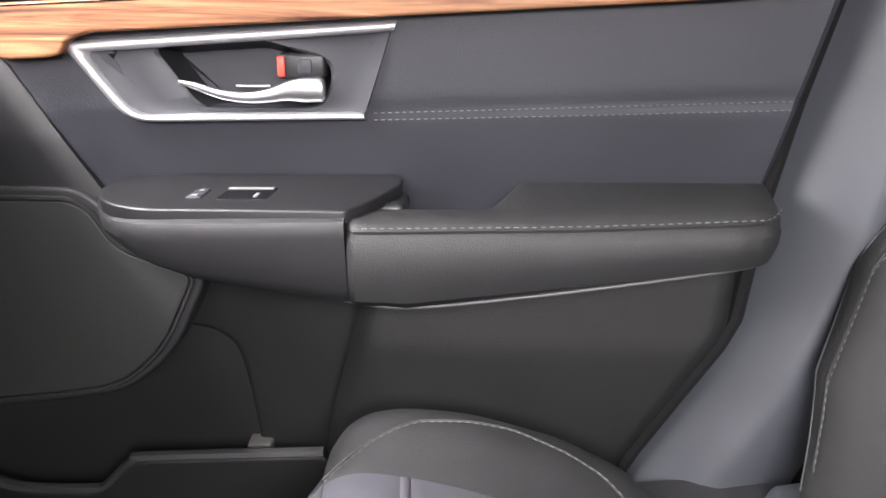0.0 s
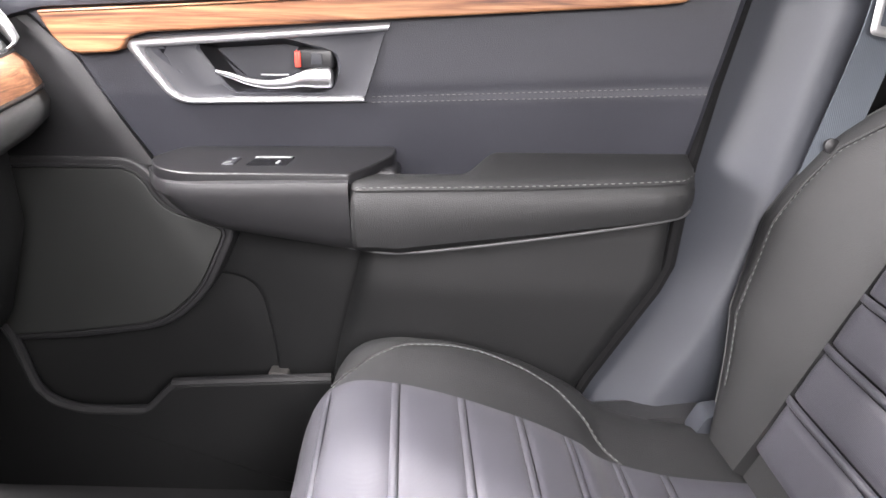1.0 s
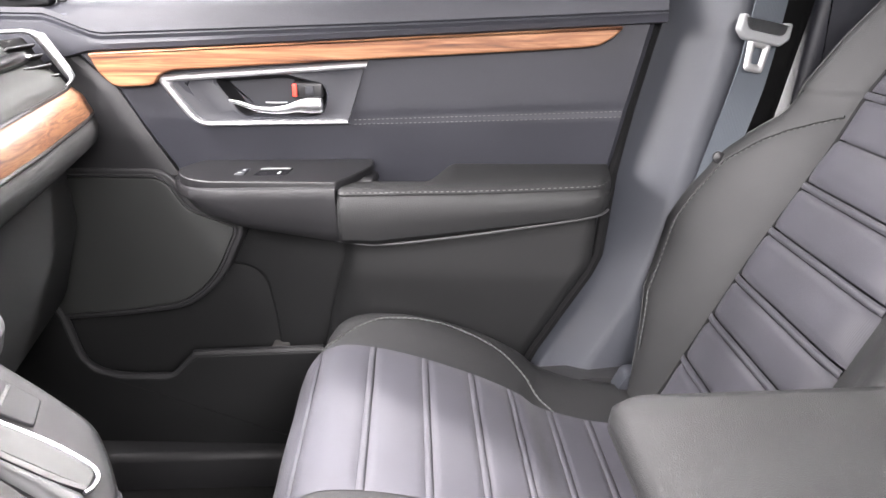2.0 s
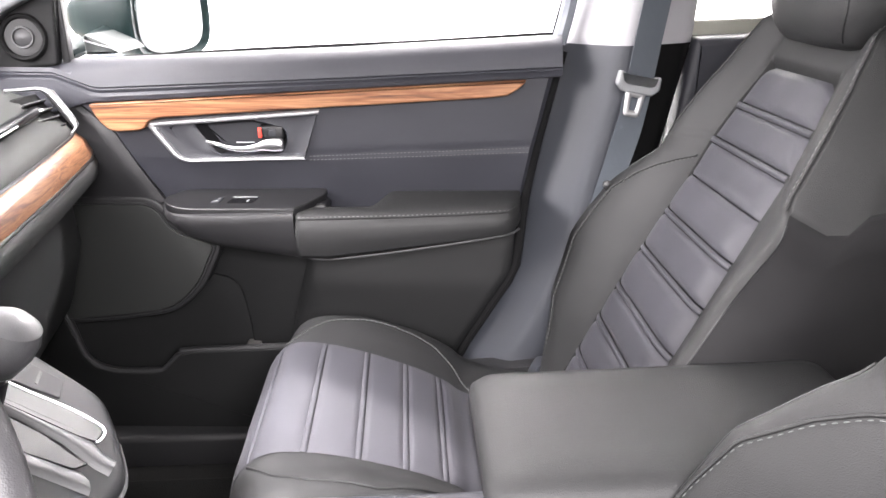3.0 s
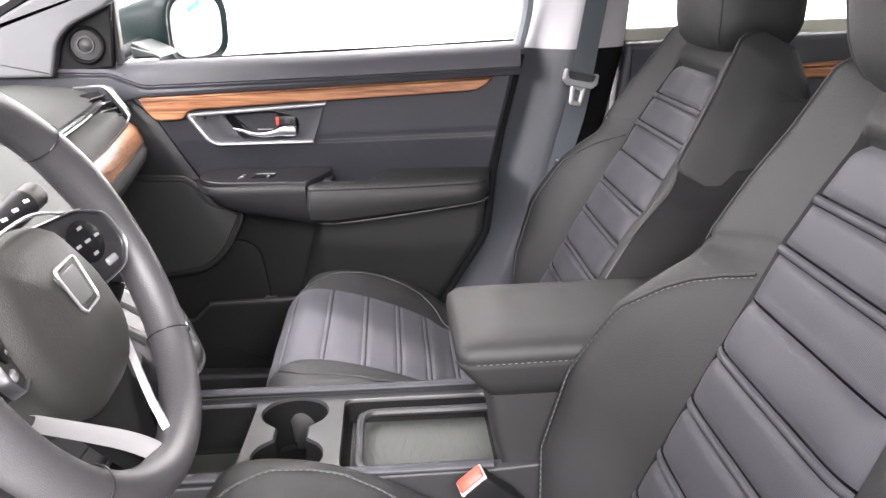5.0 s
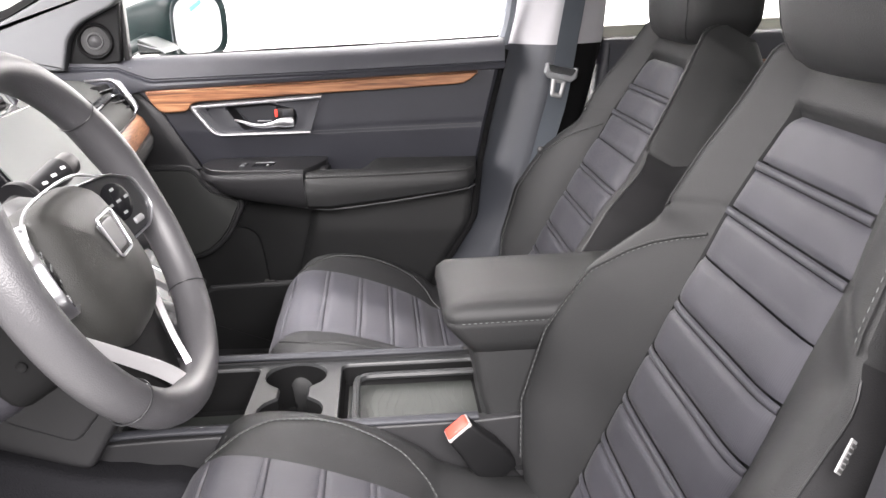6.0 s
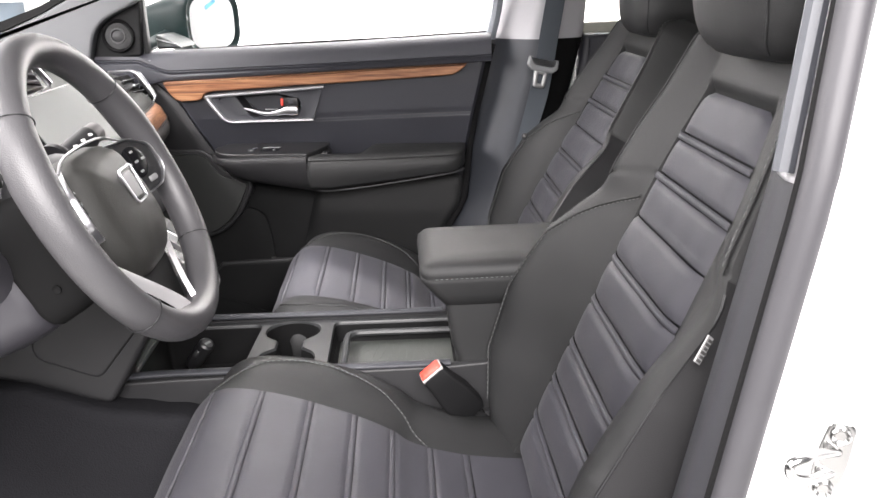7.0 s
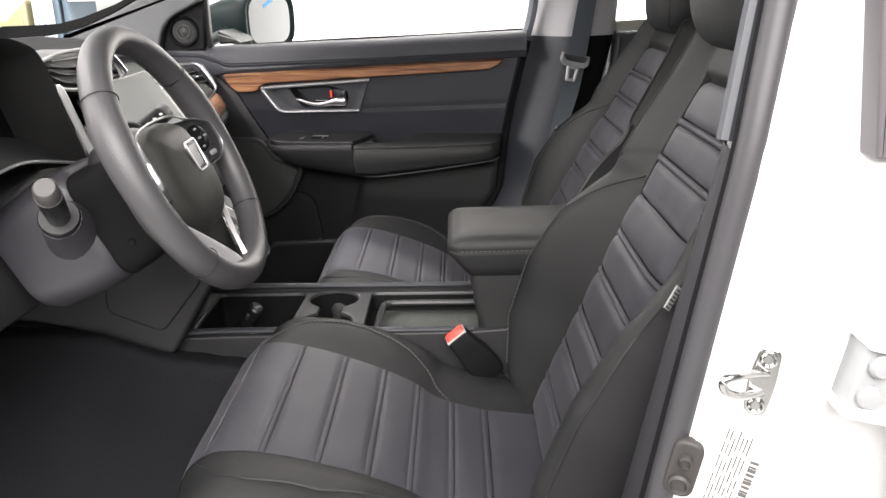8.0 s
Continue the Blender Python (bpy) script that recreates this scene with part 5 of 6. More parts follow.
part("cluster_trim", tube(smooth_path([(-0.289, -0.307, 1.212), (-0.286, -0.279, 1.158), (-0.282, -0.254, 1.110)], 6), [0.002] + [0.005] * 11 + [0.006], 8), surface("silver lacquer", (0.72, 0.72, 0.72), 0.4, metal=0.3, bump=0.05), dash, "silver edge of the instruments")
part("cluster_trim", tube(smooth_path([(-0.30, -0.56, 1.125), (-0.30, -0.454, 1.132), (-0.30, -0.391, 1.130), (-0.295, -0.309, 1.112), (-0.285, -0.262, 1.100)], 6), 0.0022, 8), DULL, dash)

# ---- steering wheel ----
wt, wy = radians(25.15), radians(2.1)
wn_ = Vector((math.cos(wt) * math.cos(wy), math.cos(wt) * math.sin(wy), math.sin(wt)))
wx_ = Vector((-math.sin(wy), math.cos(wy), 0))
wheel_m = Matrix((wx_, wn_.cross(wx_), wn_)).transposed().to_4x4()
wheel_m.translation = (-0.117, -0.372, 1.127)
wheel = thing("steering_wheel", "grey leather steering wheel with silver trim", "steering wheel", wheel_m)
LEATHER = surface("grey grained leather", (0.046, 0.045, 0.048), 0.44, grain=800, bump=0.3, cells=True)
R0, R1 = 0.1588, 0.0165
rows = []
for i in range(97):
    f = 2 * math.pi * i / 96
    fat = 1 + 0.10 * math.exp(-((math.sin(f) - 0.35) / 0.25) ** 2)
    rows.append([Vector(((R0 + R1 * fat * math.cos(g)) * math.cos(f), (R0 + R1 * fat * math.cos(g)) * math.sin(f), R1 * 1.12 * fat * math.sin(g))) for g in (2 * math.pi * j / 20 for j in range(20))])
part("rim", grid(rows, ring=True), LEATHER, wheel, "grey grained leather rim", angle=70)
for deg in (38, 142, -41, 221):
    f = radians(deg)
    part("rim_seam", tube([Vector(((R0 + (R1 * 1.09) * math.cos(g)) * math.cos(f), (R0 + (R1 * 1.09) * math.cos(g)) * math.sin(f), R1 * 1.21 * math.sin(g))) for g in (2 * math.pi * j / 24 for j in range(24))], 0.0007, 5, closed=True, up=(0.3, 0.2, 1)), BLACK, wheel)
hub_o = rounded([(-0.060, 0.046), (-0.030, 0.053), (0.030, 0.053), (0.060, 0.046), (0.086, -0.010), (0.082, -0.062), (0.042, -0.093), (-0.042, -0.093), (-0.082, -0.062), (-0.086, -0.010)], 0.024, 4)
rows = [[xy(*p, -0.055) for p in hub_o], [xy(*p, -0.018) for p in hub_o], [xy(*p, -0.008) for p in inset(hub_o, 0.004)], [xy(*p, 0.001) for p in inset(hub_o, 0.012)], [xy(*p, 0.005) for p in inset(hub_o, 0.018)]] + [[xy(p[0] * k, -0.02 + (p[1] + 0.02) * k, 0.005 + 0.0105 * (1 - k * k)) for p in inset(hub_o, 0.018)] for k in (0.85, 0.7, 0.5, 0.25)]
part("airbag_cover", grid(rows, ring=True, caps=True), surface("grained hub cover", (0.021, 0.021, 0.0195), 0.55, spec=0.3, grain=900, bump=0.3, cells=True), wheel, "dark airbag cover")
emb = [(-0.020, 0.017), (0.020, 0.017), (0.0165, -0.021), (-0.0165, -0.021)]
part("emblem_frame", tube([xy(*p, 0.0178) for p in rounded(emb, 0.006, 4)], 0.0014, 6, closed=True), CHROME, wheel, "chrome emblem frame", angle=60)
part("emblem_plate", slab(rounded([(-0.0150, 0.0120), (0.0150, 0.0120), (0.0125, -0.0165), (-0.0125, -0.0165)], 0.004, 3), 0.0172, 0.010, 0.001, at=xy), surface("smoky emblem plate", (0.07, 0.07, 0.072), 0.4, metal=0.2, bump=0), wheel, "plain smoky emblem plate")
for sign in (-1, 1):
    pod = rounded([(sign * 0.050, 0.045), (sign * 0.108, 0.037), (sign * 0.136, 0.022), (sign * 0.139, -0.010), (sign * 0.122, -0.027), (sign * 0.060, -0.030)][::sign], 0.008, 4)
    sp = part("spoke", slab(pod, 0.010, -0.020, 0.004, at=xy), BLACK, wheel, "black switch spoke", m=Matrix.Translation((sign * 0.11, 0, -0.008)) @ pose(0, 0, 0, 0, -sign * 22, 0) @ Matrix.Translation((-sign * 0.11, 0, 0)))
    part("spoke_frame", frame_ring(inset(pod, -0.0010), inset(pod, 0.0016), 0.0130, 0.004, at=xy), CHROME, sp, "chrome spoke edge", angle=60)
    part("switch_pad", lathe([(0.020, 0.004), (0.019, 0.0115), (0.014, 0.0130), (0.001, 0.0130)], 24), GLOSS, sp, m=Matrix.Translation((sign * 0.099, 0.010, 0)))
    for ax, ay, w in ((0, 0.0125, 0.003), (0, -0.0125, 0.003), (-0.012, 0, 0.003), (0.012, 0, 0.003), (0, 0, 0.0035)):
        part("switch_mark", box(-w, w, -0.0014, 0.0014, 0.0130, 0.0136, 0.0003, 1), MARK, sp, m=Matrix.Translation((sign * 0.099 + ax, 0.010 + ay, 0)))
    part("switch_key", box(sign * 0.112 - 0.007, sign * 0.112 + 0.007, -0.019, -0.012, 0.008, 0.0125, 0.002), DULL, sp)
    ridge = smooth_path([(sign * 0.094, -0.050, -0.012), (sign * 0.060, -0.085, -0.006), (sign * 0.032, -0.115, -0.001), (sign * 0.016, -0.138, 0.003), (sign * 0.009, -0.156, 0.004)], 5)
    rows = []
    for i, p in enumerate(ridge):
        w = ramp(i / (len(ridge) - 1), [0, 0.4, 0.75, 1.0], [0.007, 0.010, 0.013, 0.015])
        rows.append([p + Vector((-sign * 0.0028, 0.0020, -0.005)), p + Vector((-sign * 0.001, 0.0008, 0)), p + Vector((sign * 0.001, -0.0006, 0)), p + Vector((sign * 0.45 * w, -0.40 * w, -0.002)), p + Vector((sign * 0.80 * w, -0.72 * w, -0.007))])
    part("lower_spoke", grid(rows), surface("satin silver spoke", (0.62, 0.61, 0.62), 0.36, metal=0.6, bump=0.05), wheel, "silver lower spoke", angle=50)
part("lower_cover", slab(rounded([(-0.060, -0.070), (0.060, -0.070), (0.036, -0.125), (0.020, -0.154), (-0.020, -0.154), (-0.036, -0.125)], 0.01, 4), -0.012, -0.026, 0.004, at=xy), DEEP, wheel, "black lower cover")
part("chrome_arc", tube(smooth_path([(-0.088, 0.043, -0.006), (-0.048, 0.054, -0.008), (0.048, 0.054, -0.008), (0.090, 0.041, -0.004), (0.112, 0.034, 0.002)], 6), 0.0015, 8), CHROME, wheel, "thin chrome arc over the hub")
part("boss", lathe([(0.060, -0.09), (0.062, -0.04), (0.05, -0.02), (0.001, -0.018)], 28), BLACK, wheel)
# column shroud and stalks
column = thing("steering_column", "dark plastic steering column cover with stalks", "steering column", wheel_m)
rows = []
for z, hw, yt, yb in ((-0.112, 0.058, 0.046, -0.086), (-0.117, 0.067, 0.053, -0.094), (-0.13, 0.070, 0.056, -0.098), (-0.17, 0.073, 0.054, -0.100), (-0.215, 0.073, 0.046, -0.096), (-0.232, 0.066, 0.03, -0.088)):
    rows.append([xy(*p, z) for p in rounded([(-hw, yt * 0.7), (-hw * 0.7, yt), (hw * 0.7, yt), (hw, yt * 0.7), (hw * 0.95, yb * 0.7), (hw * 0.6, yb), (-hw * 0.6, yb), (-hw * 0.95, yb * 0.7)], 0.02, 4)])
part("shroud", grid(rows, ring=True, caps=True), surface("dark satin plastic", (0.027, 0.026, 0.031), 0.42, grain=1500, bump=0.2, cells=True), column, "dark grey column cover", angle=60)
part("collar", grid([[xy(*p, z) for p in rounded([(-w, w * 0.66), (w, w * 0.66), (w * 0.9, -w * 1.36), (-w * 0.9, -w * 1.36)], 0.028, 5)] for z, w in ((-0.046, 0.050), (-0.050, 0.058), (-0.058, 0.064), (-0.085, 0.0675), (-0.110, 0.0695), (-0.116, 0.068), (-0.125, 0.060))], ring=True, caps=True), DEEP, column, "black collar behind the wheel", angle=60)
part("collar_screw", lathe([(0.0045, 0), (0.0045, 0.002), (0.0025, 0.0005), (0.001, 0.0005)], 14), DEEP, column, m=axis_at((-0.063, -0.055, -0.085), (-1, 0, 0)))
wi = wheel_m.inverted()
for a, b, c in (((-0.242, -0.425, 1.050), (-0.228, -0.48, 1.085), (-0.212, -0.525, 1.122)), ((-0.232, -0.335, 1.110), (-0.210, -0.285, 1.140), (-0.196, -0.225, 1.156))):
    a, b, c = (Vector(q) for q in (a, b, c))
    st = part("stalk", tube([a, b, c], [0.016, 0.0125, 0.0145], 16), BLACK, column, "black stalk with white marks", angle=60, m=wi)
    d = (c - b).normalized()
    part("stalk_tip", tube([c - d * 0.002, c + d * 0.018, c + d * 0.021], [0.0128, 0.0126, 0.0105], 18), surface("grey stalk tip", (0.055, 0.053, 0.053), 0.45, bump=0.1), st, "grey stalk tip")
    for k in range(3):
        e = b.lerp(c, 0.35 + 0.25 * k)
        part("stalk_mark", box(-0.003, 0.003, -0.0015, 0.0015, 0.0130, 0.0150, 0.0003, 1), WHITE, st, m=axis_at(e, (0.75, -0.25, 0.6)))
    if a.y < -0.4:
        part("stalk_boss", tube([a - d * 0.012, a + d * 0.015, b - d * 0.004], [0.038, 0.032, 0.0235], 20), surface("satin boss plastic", (0.037, 0.036, 0.042), 0.42, grain=1500, bump=0.2, cells=True), st)
    part("stalk_collar", tube([b - d * 0.006, b, b + d * 0.003, b + d * 0.003], [0.0230, 0.0230, 0.0215, 0.016], 20), BLACK, st)


# ---- car body round the cabin ----
body = tagged(thing("cabin", "white body shell with a dark carpeted floor and pillars", "vehicle cabin"), kind="structure")
part("cabin_floor", box(-1.25, 1.5, -0.69, 0.70, 0.40, 0.455, 0.01), CARPET, body, "dark carpeted floor")
part("underbody", box(-1.2, 1.85, -0.72, 0.72, 0.0, 0.395, 0.03), BLACK, body, "plain dark underbody")
part("firewall", box(-0.80, -0.72, -0.70, 0.72, 0.40, 1.10, 0.02), CARPET, body, "dark carpeted footwell front")
part("floor_mat", slab(rounded([(-0.58, -0.60), (-0.10, -0.60), (-0.06, -0.16), (-0.56, -0.15)], 0.05, 5), 0.466, 0.452, 0.006, at=xy), CARPET, body, "dark floor mat")
part("floor_mat", slab(rounded([(-0.58, 0.15), (-0.06, 0.16), (-0.10, 0.60), (-0.56, 0.60)], 0.05, 5), 0.466, 0.452, 0.006, at=xy), CARPET, body, "dark floor mat")
rows = []
for i in range(33):
    x = -0.72 + 0.03 * i
    zt = ramp(x, [-0.72, -0.43, -0.35, -0.26, -0.14, 0.0, 0.26], [0.80, 0.797, 0.789, 0.752, 0.735, 0.70, 0.66]) + 0.0015 * math.sin(9 * i)
    rows.append([Vector((x, y, z)) for y, z in ((-0.120, zt - 0.004), (-0.162, zt + 0.003), (-0.172, zt + 0.002), (-0.178, zt - 0.004), (-0.180, zt - 0.02), (-0.186, zt - 0.10), (-0.196 - 0.003 * math.sin(5 * i), 0.58), (-0.235, 0.49), (-0.29, 0.462))])
part("tunnel_carpet", grid(rows), TUNNEL, body, "blue-black carpet over the tunnel side", angle=60)
part("sill", box(-0.75, 0.30, 0.655, 0.80, 0.40, 0.515, 0.012), HARD, body, "dark door sill cover")
part("sill", box(-0.75, 0.42, -0.78, -0.655, 0.36, 0.50, 0.012), PAINT, body, "white door sill")
# roof
for x0, x1, y0, y1 in ((-0.45, 1.9, -0.62, 0.62),):
    part("roof", box(x0, x1, y0, y1, 1.60, 1.66, 0.004), PAINT, body, "white roof")
    part("headliner", box(x0, x1, y0, y1, 1.585, 1.598, 0.003), ROOF, body, "pale headliner")
part("rear_bench", box(1.15, 1.45, -0.65, 0.65, 0.45, 1.25, 0.05), HIDE, body, "dark rear seat back")
part("rear_cushion", box(0.75, 1.2, -0.62, 0.62, 0.45, 0.76, 0.05), HIDE, body, "dark rear seat cushion")


# Upper-pillar copy of the same pale plastic, lightened to carry the light there.
UPPER = surface("pale pillar plastic, lit copy", (0.36, 0.355, 0.37), 0.5, grain=1400, bump=0.12, cells=True)
# Driver's-side copy of the grey pillar plastic, darkened against the lamp there.
PILLAR = surface("grey pillar plastic, dimmed copy", (0.026, 0.026, 0.030), 0.5, grain=1400, bump=0.2, cells=True)


def pillar(sign, z0, z1, n=14):
    """Cross-sections of the middle pillar's trim, which leans back with height and flares at its foot."""
    rows = []
    for i in range(n):
        z = z0 + (z1 - z0) * i / (n - 1)
        x = (0.225 if sign > 0 else 0.19) * (z - 1.2) - ramp(z, [0.45, 0.65, 0.75, 0.85], [0.10, 0.055, 0.018, 0.0]) * (sign > 0) + (0.014 if sign < 0 else 0)
        f = ramp(z, [0.45, 0.7, 0.85], [0.07, 0.03, 0.0])
        tuck = ramp(z, [1.2, 1.35, 1.6], [0.0, 0.01, 0.07])
        fwd = 0.020 if sign > 0 else 0.0
        pts = [(0.417 + x - fwd, 0.735 - tuck), (0.420 + x - fwd, 0.712 - tuck), (0.432 + x - fwd, 0.690 - tuck), (0.455 + x - 0.6 * fwd, 0.657 - tuck), (0.474 + x, 0.634 - tuck), (0.490 + x, 0.626 - tuck), (0.53 + x + f, 0.634 - tuck), (0.590 + x + f, 0.660 - tuck), (0.606 + x + f, 0.672 - tuck), (0.610 + x + f, 0.72 - tuck)]
        if sign < 0:
            pts[:5] = [(0.428 + x, 0.724 - tuck), (0.424 + x, 0.702 - tuck), (0.428 + x, 0.682 - tuck), (0.435 + x, 0.660 - tuck), (0.458 + x, 0.636 - tuck)]
        if sign > 0 and z > 1.2:
            pts[6:] = [(a - 0.17 * (z - 1.2), b) for a, b in pts[6:]]
        rows.append([Vector((a, sign * b, z)) for a, b in pts])
    return rows


for sign in (1, -1):
    low = pillar(sign, 0.46, 1.199, 24)
    part("lower_pillar_trim", grid([r[:7] for r in low] if sign > 0 else low), GREY if sign > 0 else PILLAR, body, "blue-grey middle pillar trim", angle=60)
    # Passenger side only: the rear half is coloured near-black.
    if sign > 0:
        part("pillar_rear_half", grid([r[6:] for r in low]), DEEP, body, "rear half of the pillar trim, coloured near-black", angle=60)
    rows = [[Vector((p.x * 1.0 + 0.002, p.y + sign * 0.003, p.z)) for p in r] for r in pillar(sign, 1.190, 1.60, 14)]
    part("upper_pillar_trim", grid(rows), UPPER, body, "pale grey upper pillar trim", angle=60)
    foot = [ramp(z, [0.45, 0.65, 0.75, 0.85], [0.10, 0.055, 0.018, 0.0]) if sign > 0 else 0.0 for z in [0.46 + 0.03 * i for i in range(38)]]
    part("pillar_seal", tube([Vector(((0.392 if sign > 0 else 0.447) + (0.225 if sign > 0 else 0.16) * (z - 1.2) - f, sign * ((0.722 if sign > 0 else 0.729) - ramp(z, [1.2, 1.6], [0, 0.07])), z)) for z, f in zip([0.46 + 0.03 * i for i in range(38)], foot)], 0.005 if sign > 0 else 0.0125, 10, up=(0, 1, 0)), RUBBER if sign > 0 else surface("grey seal rubber", (0.034, 0.033, 0.037), 0.5, bump=0.1), body, "black door seal" if sign > 0 else "grey door seal")
    if sign < 0:
        part("pillar_gap", tube([Vector((0.4345 + 0.165 * (z - 1.2), -0.7265 + ramp(z, [1.2, 1.6], [0, 0.07]), z)) for z in [0.46 + 0.03 * i for i in range(38)]], 0.0026, 6, up=(0, 1, 0)), DEEP, body, "black joint beside the seal")
        part("pillar_lip", tube([Vector((0.434 + 0.175 * (z - 1.2), -0.704 + ramp(z, [1.2, 1.6], [0, 0.07]), z)) for z in [1.205 + 0.03 * i for i in range(13)]], 0.0075, 8, up=(0, 1, 0)), GREY, body, "grey seal lip")
    part("front_pillar", grid([[Vector((x - 0.02, sign * (y + 0.03), z)), Vector((x - 0.05, sign * (y - 0.03), z + 0.01)), Vector((x, sign * (y - 0.055), z)), Vector((x + 0.05, sign * (y - 0.02), z - 0.005)), Vector((x + 0.05, sign * (y + 0.03), z - 0.005))] for x, y, z in (((-0.78, 0.73, 1.09), (-0.60, 0.715, 1.19), (-0.50, 0.70, 1.25), (-0.40, 0.685, 1.31), (-0.20, 0.645, 1.45), (0.0, 0.60, 1.58)) if sign < 0 else ((-0.385, 0.700, 1.335), (-0.20, 0.645, 1.45), (0.0, 0.60, 1.58)))]), PALE, body, "pale grey front pillar trim", angle=60)
    if sign < 0:
        part("screen_band", grid([[Vector((x - 0.055, sign * (y - 0.034), z + 0.012)), Vector((x - 0.075, sign * (y - 0.030), z + 0.010)), Vector((x - 0.115, sign * (y - 0.004), z - 0.006))] for x, y, z in ((-0.90, 0.735, 1.07), (-0.78, 0.73, 1.09), (-0.60, 0.715, 1.19), (-0.50, 0.70, 1.25), (-0.40, 0.685, 1.31), (-0.20, 0.645, 1.45), (0.0, 0.60, 1.58))]), BLACK, body, "black edge of the windscreen", angle=60)
# base of the far front pillar, and the black windscreen edge beside it
part("pillar_base", slab(rounded([(-0.745, 1.214), (-0.60, 1.274), (-0.49, 1.330), (-0.385, 1.388), (-0.33, 1.345), (-0.399, 1.291), (-0.467, 1.260), (-0.495, 1.230), (-0.512, 1.165), (-0.62, 1.165)], [0.004, 0.03, 0.01, 0.01, 0.01, 0.01, 0.02, 0.02, 0.004, 0.01], 4), 0.672, 0.70, 0.006), PALE, body, "pale grey front pillar trim")
part("cowl_side", slab([(-1.12, 1.0), (-0.645, 1.0), (-0.640, 1.201), (-0.70, 1.212), (-0.80, 1.219), (-1.12, 1.200)], 0.664, 0.672, 0.001), HARD, body, "dark trim under the windscreen corner")
part("screen_corner", grid([[xz(x, z + w, 0.676), xz(x, z - w, 0.672), xz(x, z - w, 0.72)] for x, z, w in ((-1.10, 1.215, 0.018), (-0.93, 1.226, 0.017), (-0.80, 1.231, 0.0145), (-0.745, 1.236, 0.012), (-0.687, 1.251, 0.010), (-0.60, 1.283, 0.008), (-0.50, 1.336, 0.007), (-0.40, 1.39, 0.006))]), DEEP, body, "black edge of the windscreen")
# windscreen, its dark edge and the bonnet beyond
ws = part("windscreen", grid([[Vector((-1.05, -0.66, 1.10)), Vector((-1.05, 0.66, 1.10))], [Vector((-0.42, -0.58, 1.60)), Vector((-0.42, 0.58, 1.60))]]), CLEAR, body, "clear windscreen")
ws.visible_shadow = False
part("windscreen_edge", box(-1.10, -0.92, -0.70, 0.70, 1.085, 1.112, 0.006), BLACK, body, "black windscreen edge")
part("bonnet", box(-1.95, -1.08, -0.78, 0.78, 0.95, 1.07, 0.05), PAINT, body, "white bonnet")
# driver's side jamb, folded from sheet metal
rows = []
for i in range(26):
    z = 0.40 + i * 0.05
    x = 0.145 * (z - 1.2) + 0.025
    t = ramp(z, [1.2, 1.65], [0, 0.11])
    rows.append([Vector((a + x, -b + t, z)) for a, b in ((0.424, 0.722), (0.426, 0.736), (0.432, 0.744), (0.480, 0.762), (0.500, 0.772), (0.508, 0.772), (0.513, 0.768), (0.534, 0.752), (0.566, 0.737), (0.600, 0.729), (0.66, 0.727))])
part("jamb", grid(rows), PAINT, body, "white painted door jamb", angle=40)
part("jamb_far", grid([[Vector((p.x, -p.y, p.z)) for p in r[:7]] for r in rows]), PAINT, body, "white painted door jamb", angle=40)
striker = thing("door_striker", "zinc-plated door striker loop bolted to the white jamb", "door striker", Matrix.Translation((0.464, -0.7590, 1.020)) @ pose(0, 0, 0, 0, 8, -20))
part("striker_plate", slab(rounded([(-0.008, -0.031), (0.009, -0.031), (0.011, 0.0), (0.009, 0.031), (-0.008, 0.031), (-0.011, 0)], 0.008, 5), -0.004, 0.008, 0.002), STEEL, striker)
for z in (-0.021, 0.021):
    part("bolt", lathe([(0.0068, 0.0), (0.0068, 0.002), (0.0055, 0.0035), (0.0035, 0.0015), (0.001, 0.0015)], 18), STEEL, striker, m=axis_at((0, -0.004, z), (0, -1, 0)))
part("loop", tube(smooth_path([(0.002, -0.002, 0.008), (-0.010, -0.014, 0.010), (-0.022, -0.026, 0.010), (-0.030, -0.031, 0.006), (-0.026, -0.028, -0.004), (-0.013, -0.016, -0.010), (0.002, -0.002, -0.009)], 5), 0.0036, 10), STEEL, striker, angle=70)
PLUG = surface("grey rubber", (0.030, 0.028, 0.027), 0.6, bump=0.2)
plug = thing("rubber_plug", "oval grey rubber plug with a raised knob in the jamb", "plug", Matrix.Translation((0.412, -0.744, 0.929)) @ pose(0, 0, 0, 0, 10, -20))
part("plug_plate", slab(rounded([(-0.013, -0.028), (0.013, -0.028), (0.013, 0.028), (-0.013, 0.028)], 0.0125, 6), -0.004, 0.006, 0.003), PLUG, plug)
for z, r in ((-0.013, 0.0095), (0.010, 0.006)):
    part("plug_knob", lathe([(r, 0), (r, 0.006), (r * 0.75, 0.008), (r * 0.6, 0.005), (0.001, 0.005)], 20), PLUG, plug, m=axis_at((0, -0.003, z), (0, -1, 0)))
sticker = thing("jamb_label", "white data label with grey print on the jamb", "label", Matrix.Translation((0.452, -0.7590, 0.945)) @ pose(0, 0, 0, 0, 12, -20.5))
part("label_sheet", box(-0.019, 0.018, -0.0012, 0.0004, -0.060, 0.035, 0.0003, 1), LABEL, sticker)
random.seed(4)
PRINT = surface("grey label print", (0.075, 0.072, 0.070), 0.6, bump=0)
for k in range(7):
    z = 0.030 - random.uniform(0, 0.012)
    while z > -0.052:
        w = random.uniform(0.008, 0.022)
        part("print_bar", box(-0.0155 + 0.0032 * k, -0.0143 + 0.0032 * k, -0.0018, -0.0011, max(z - w, -0.057), z, 0.0001, 1), PRINT, sticker)
        z -= w + random.uniform(0.002, 0.006)
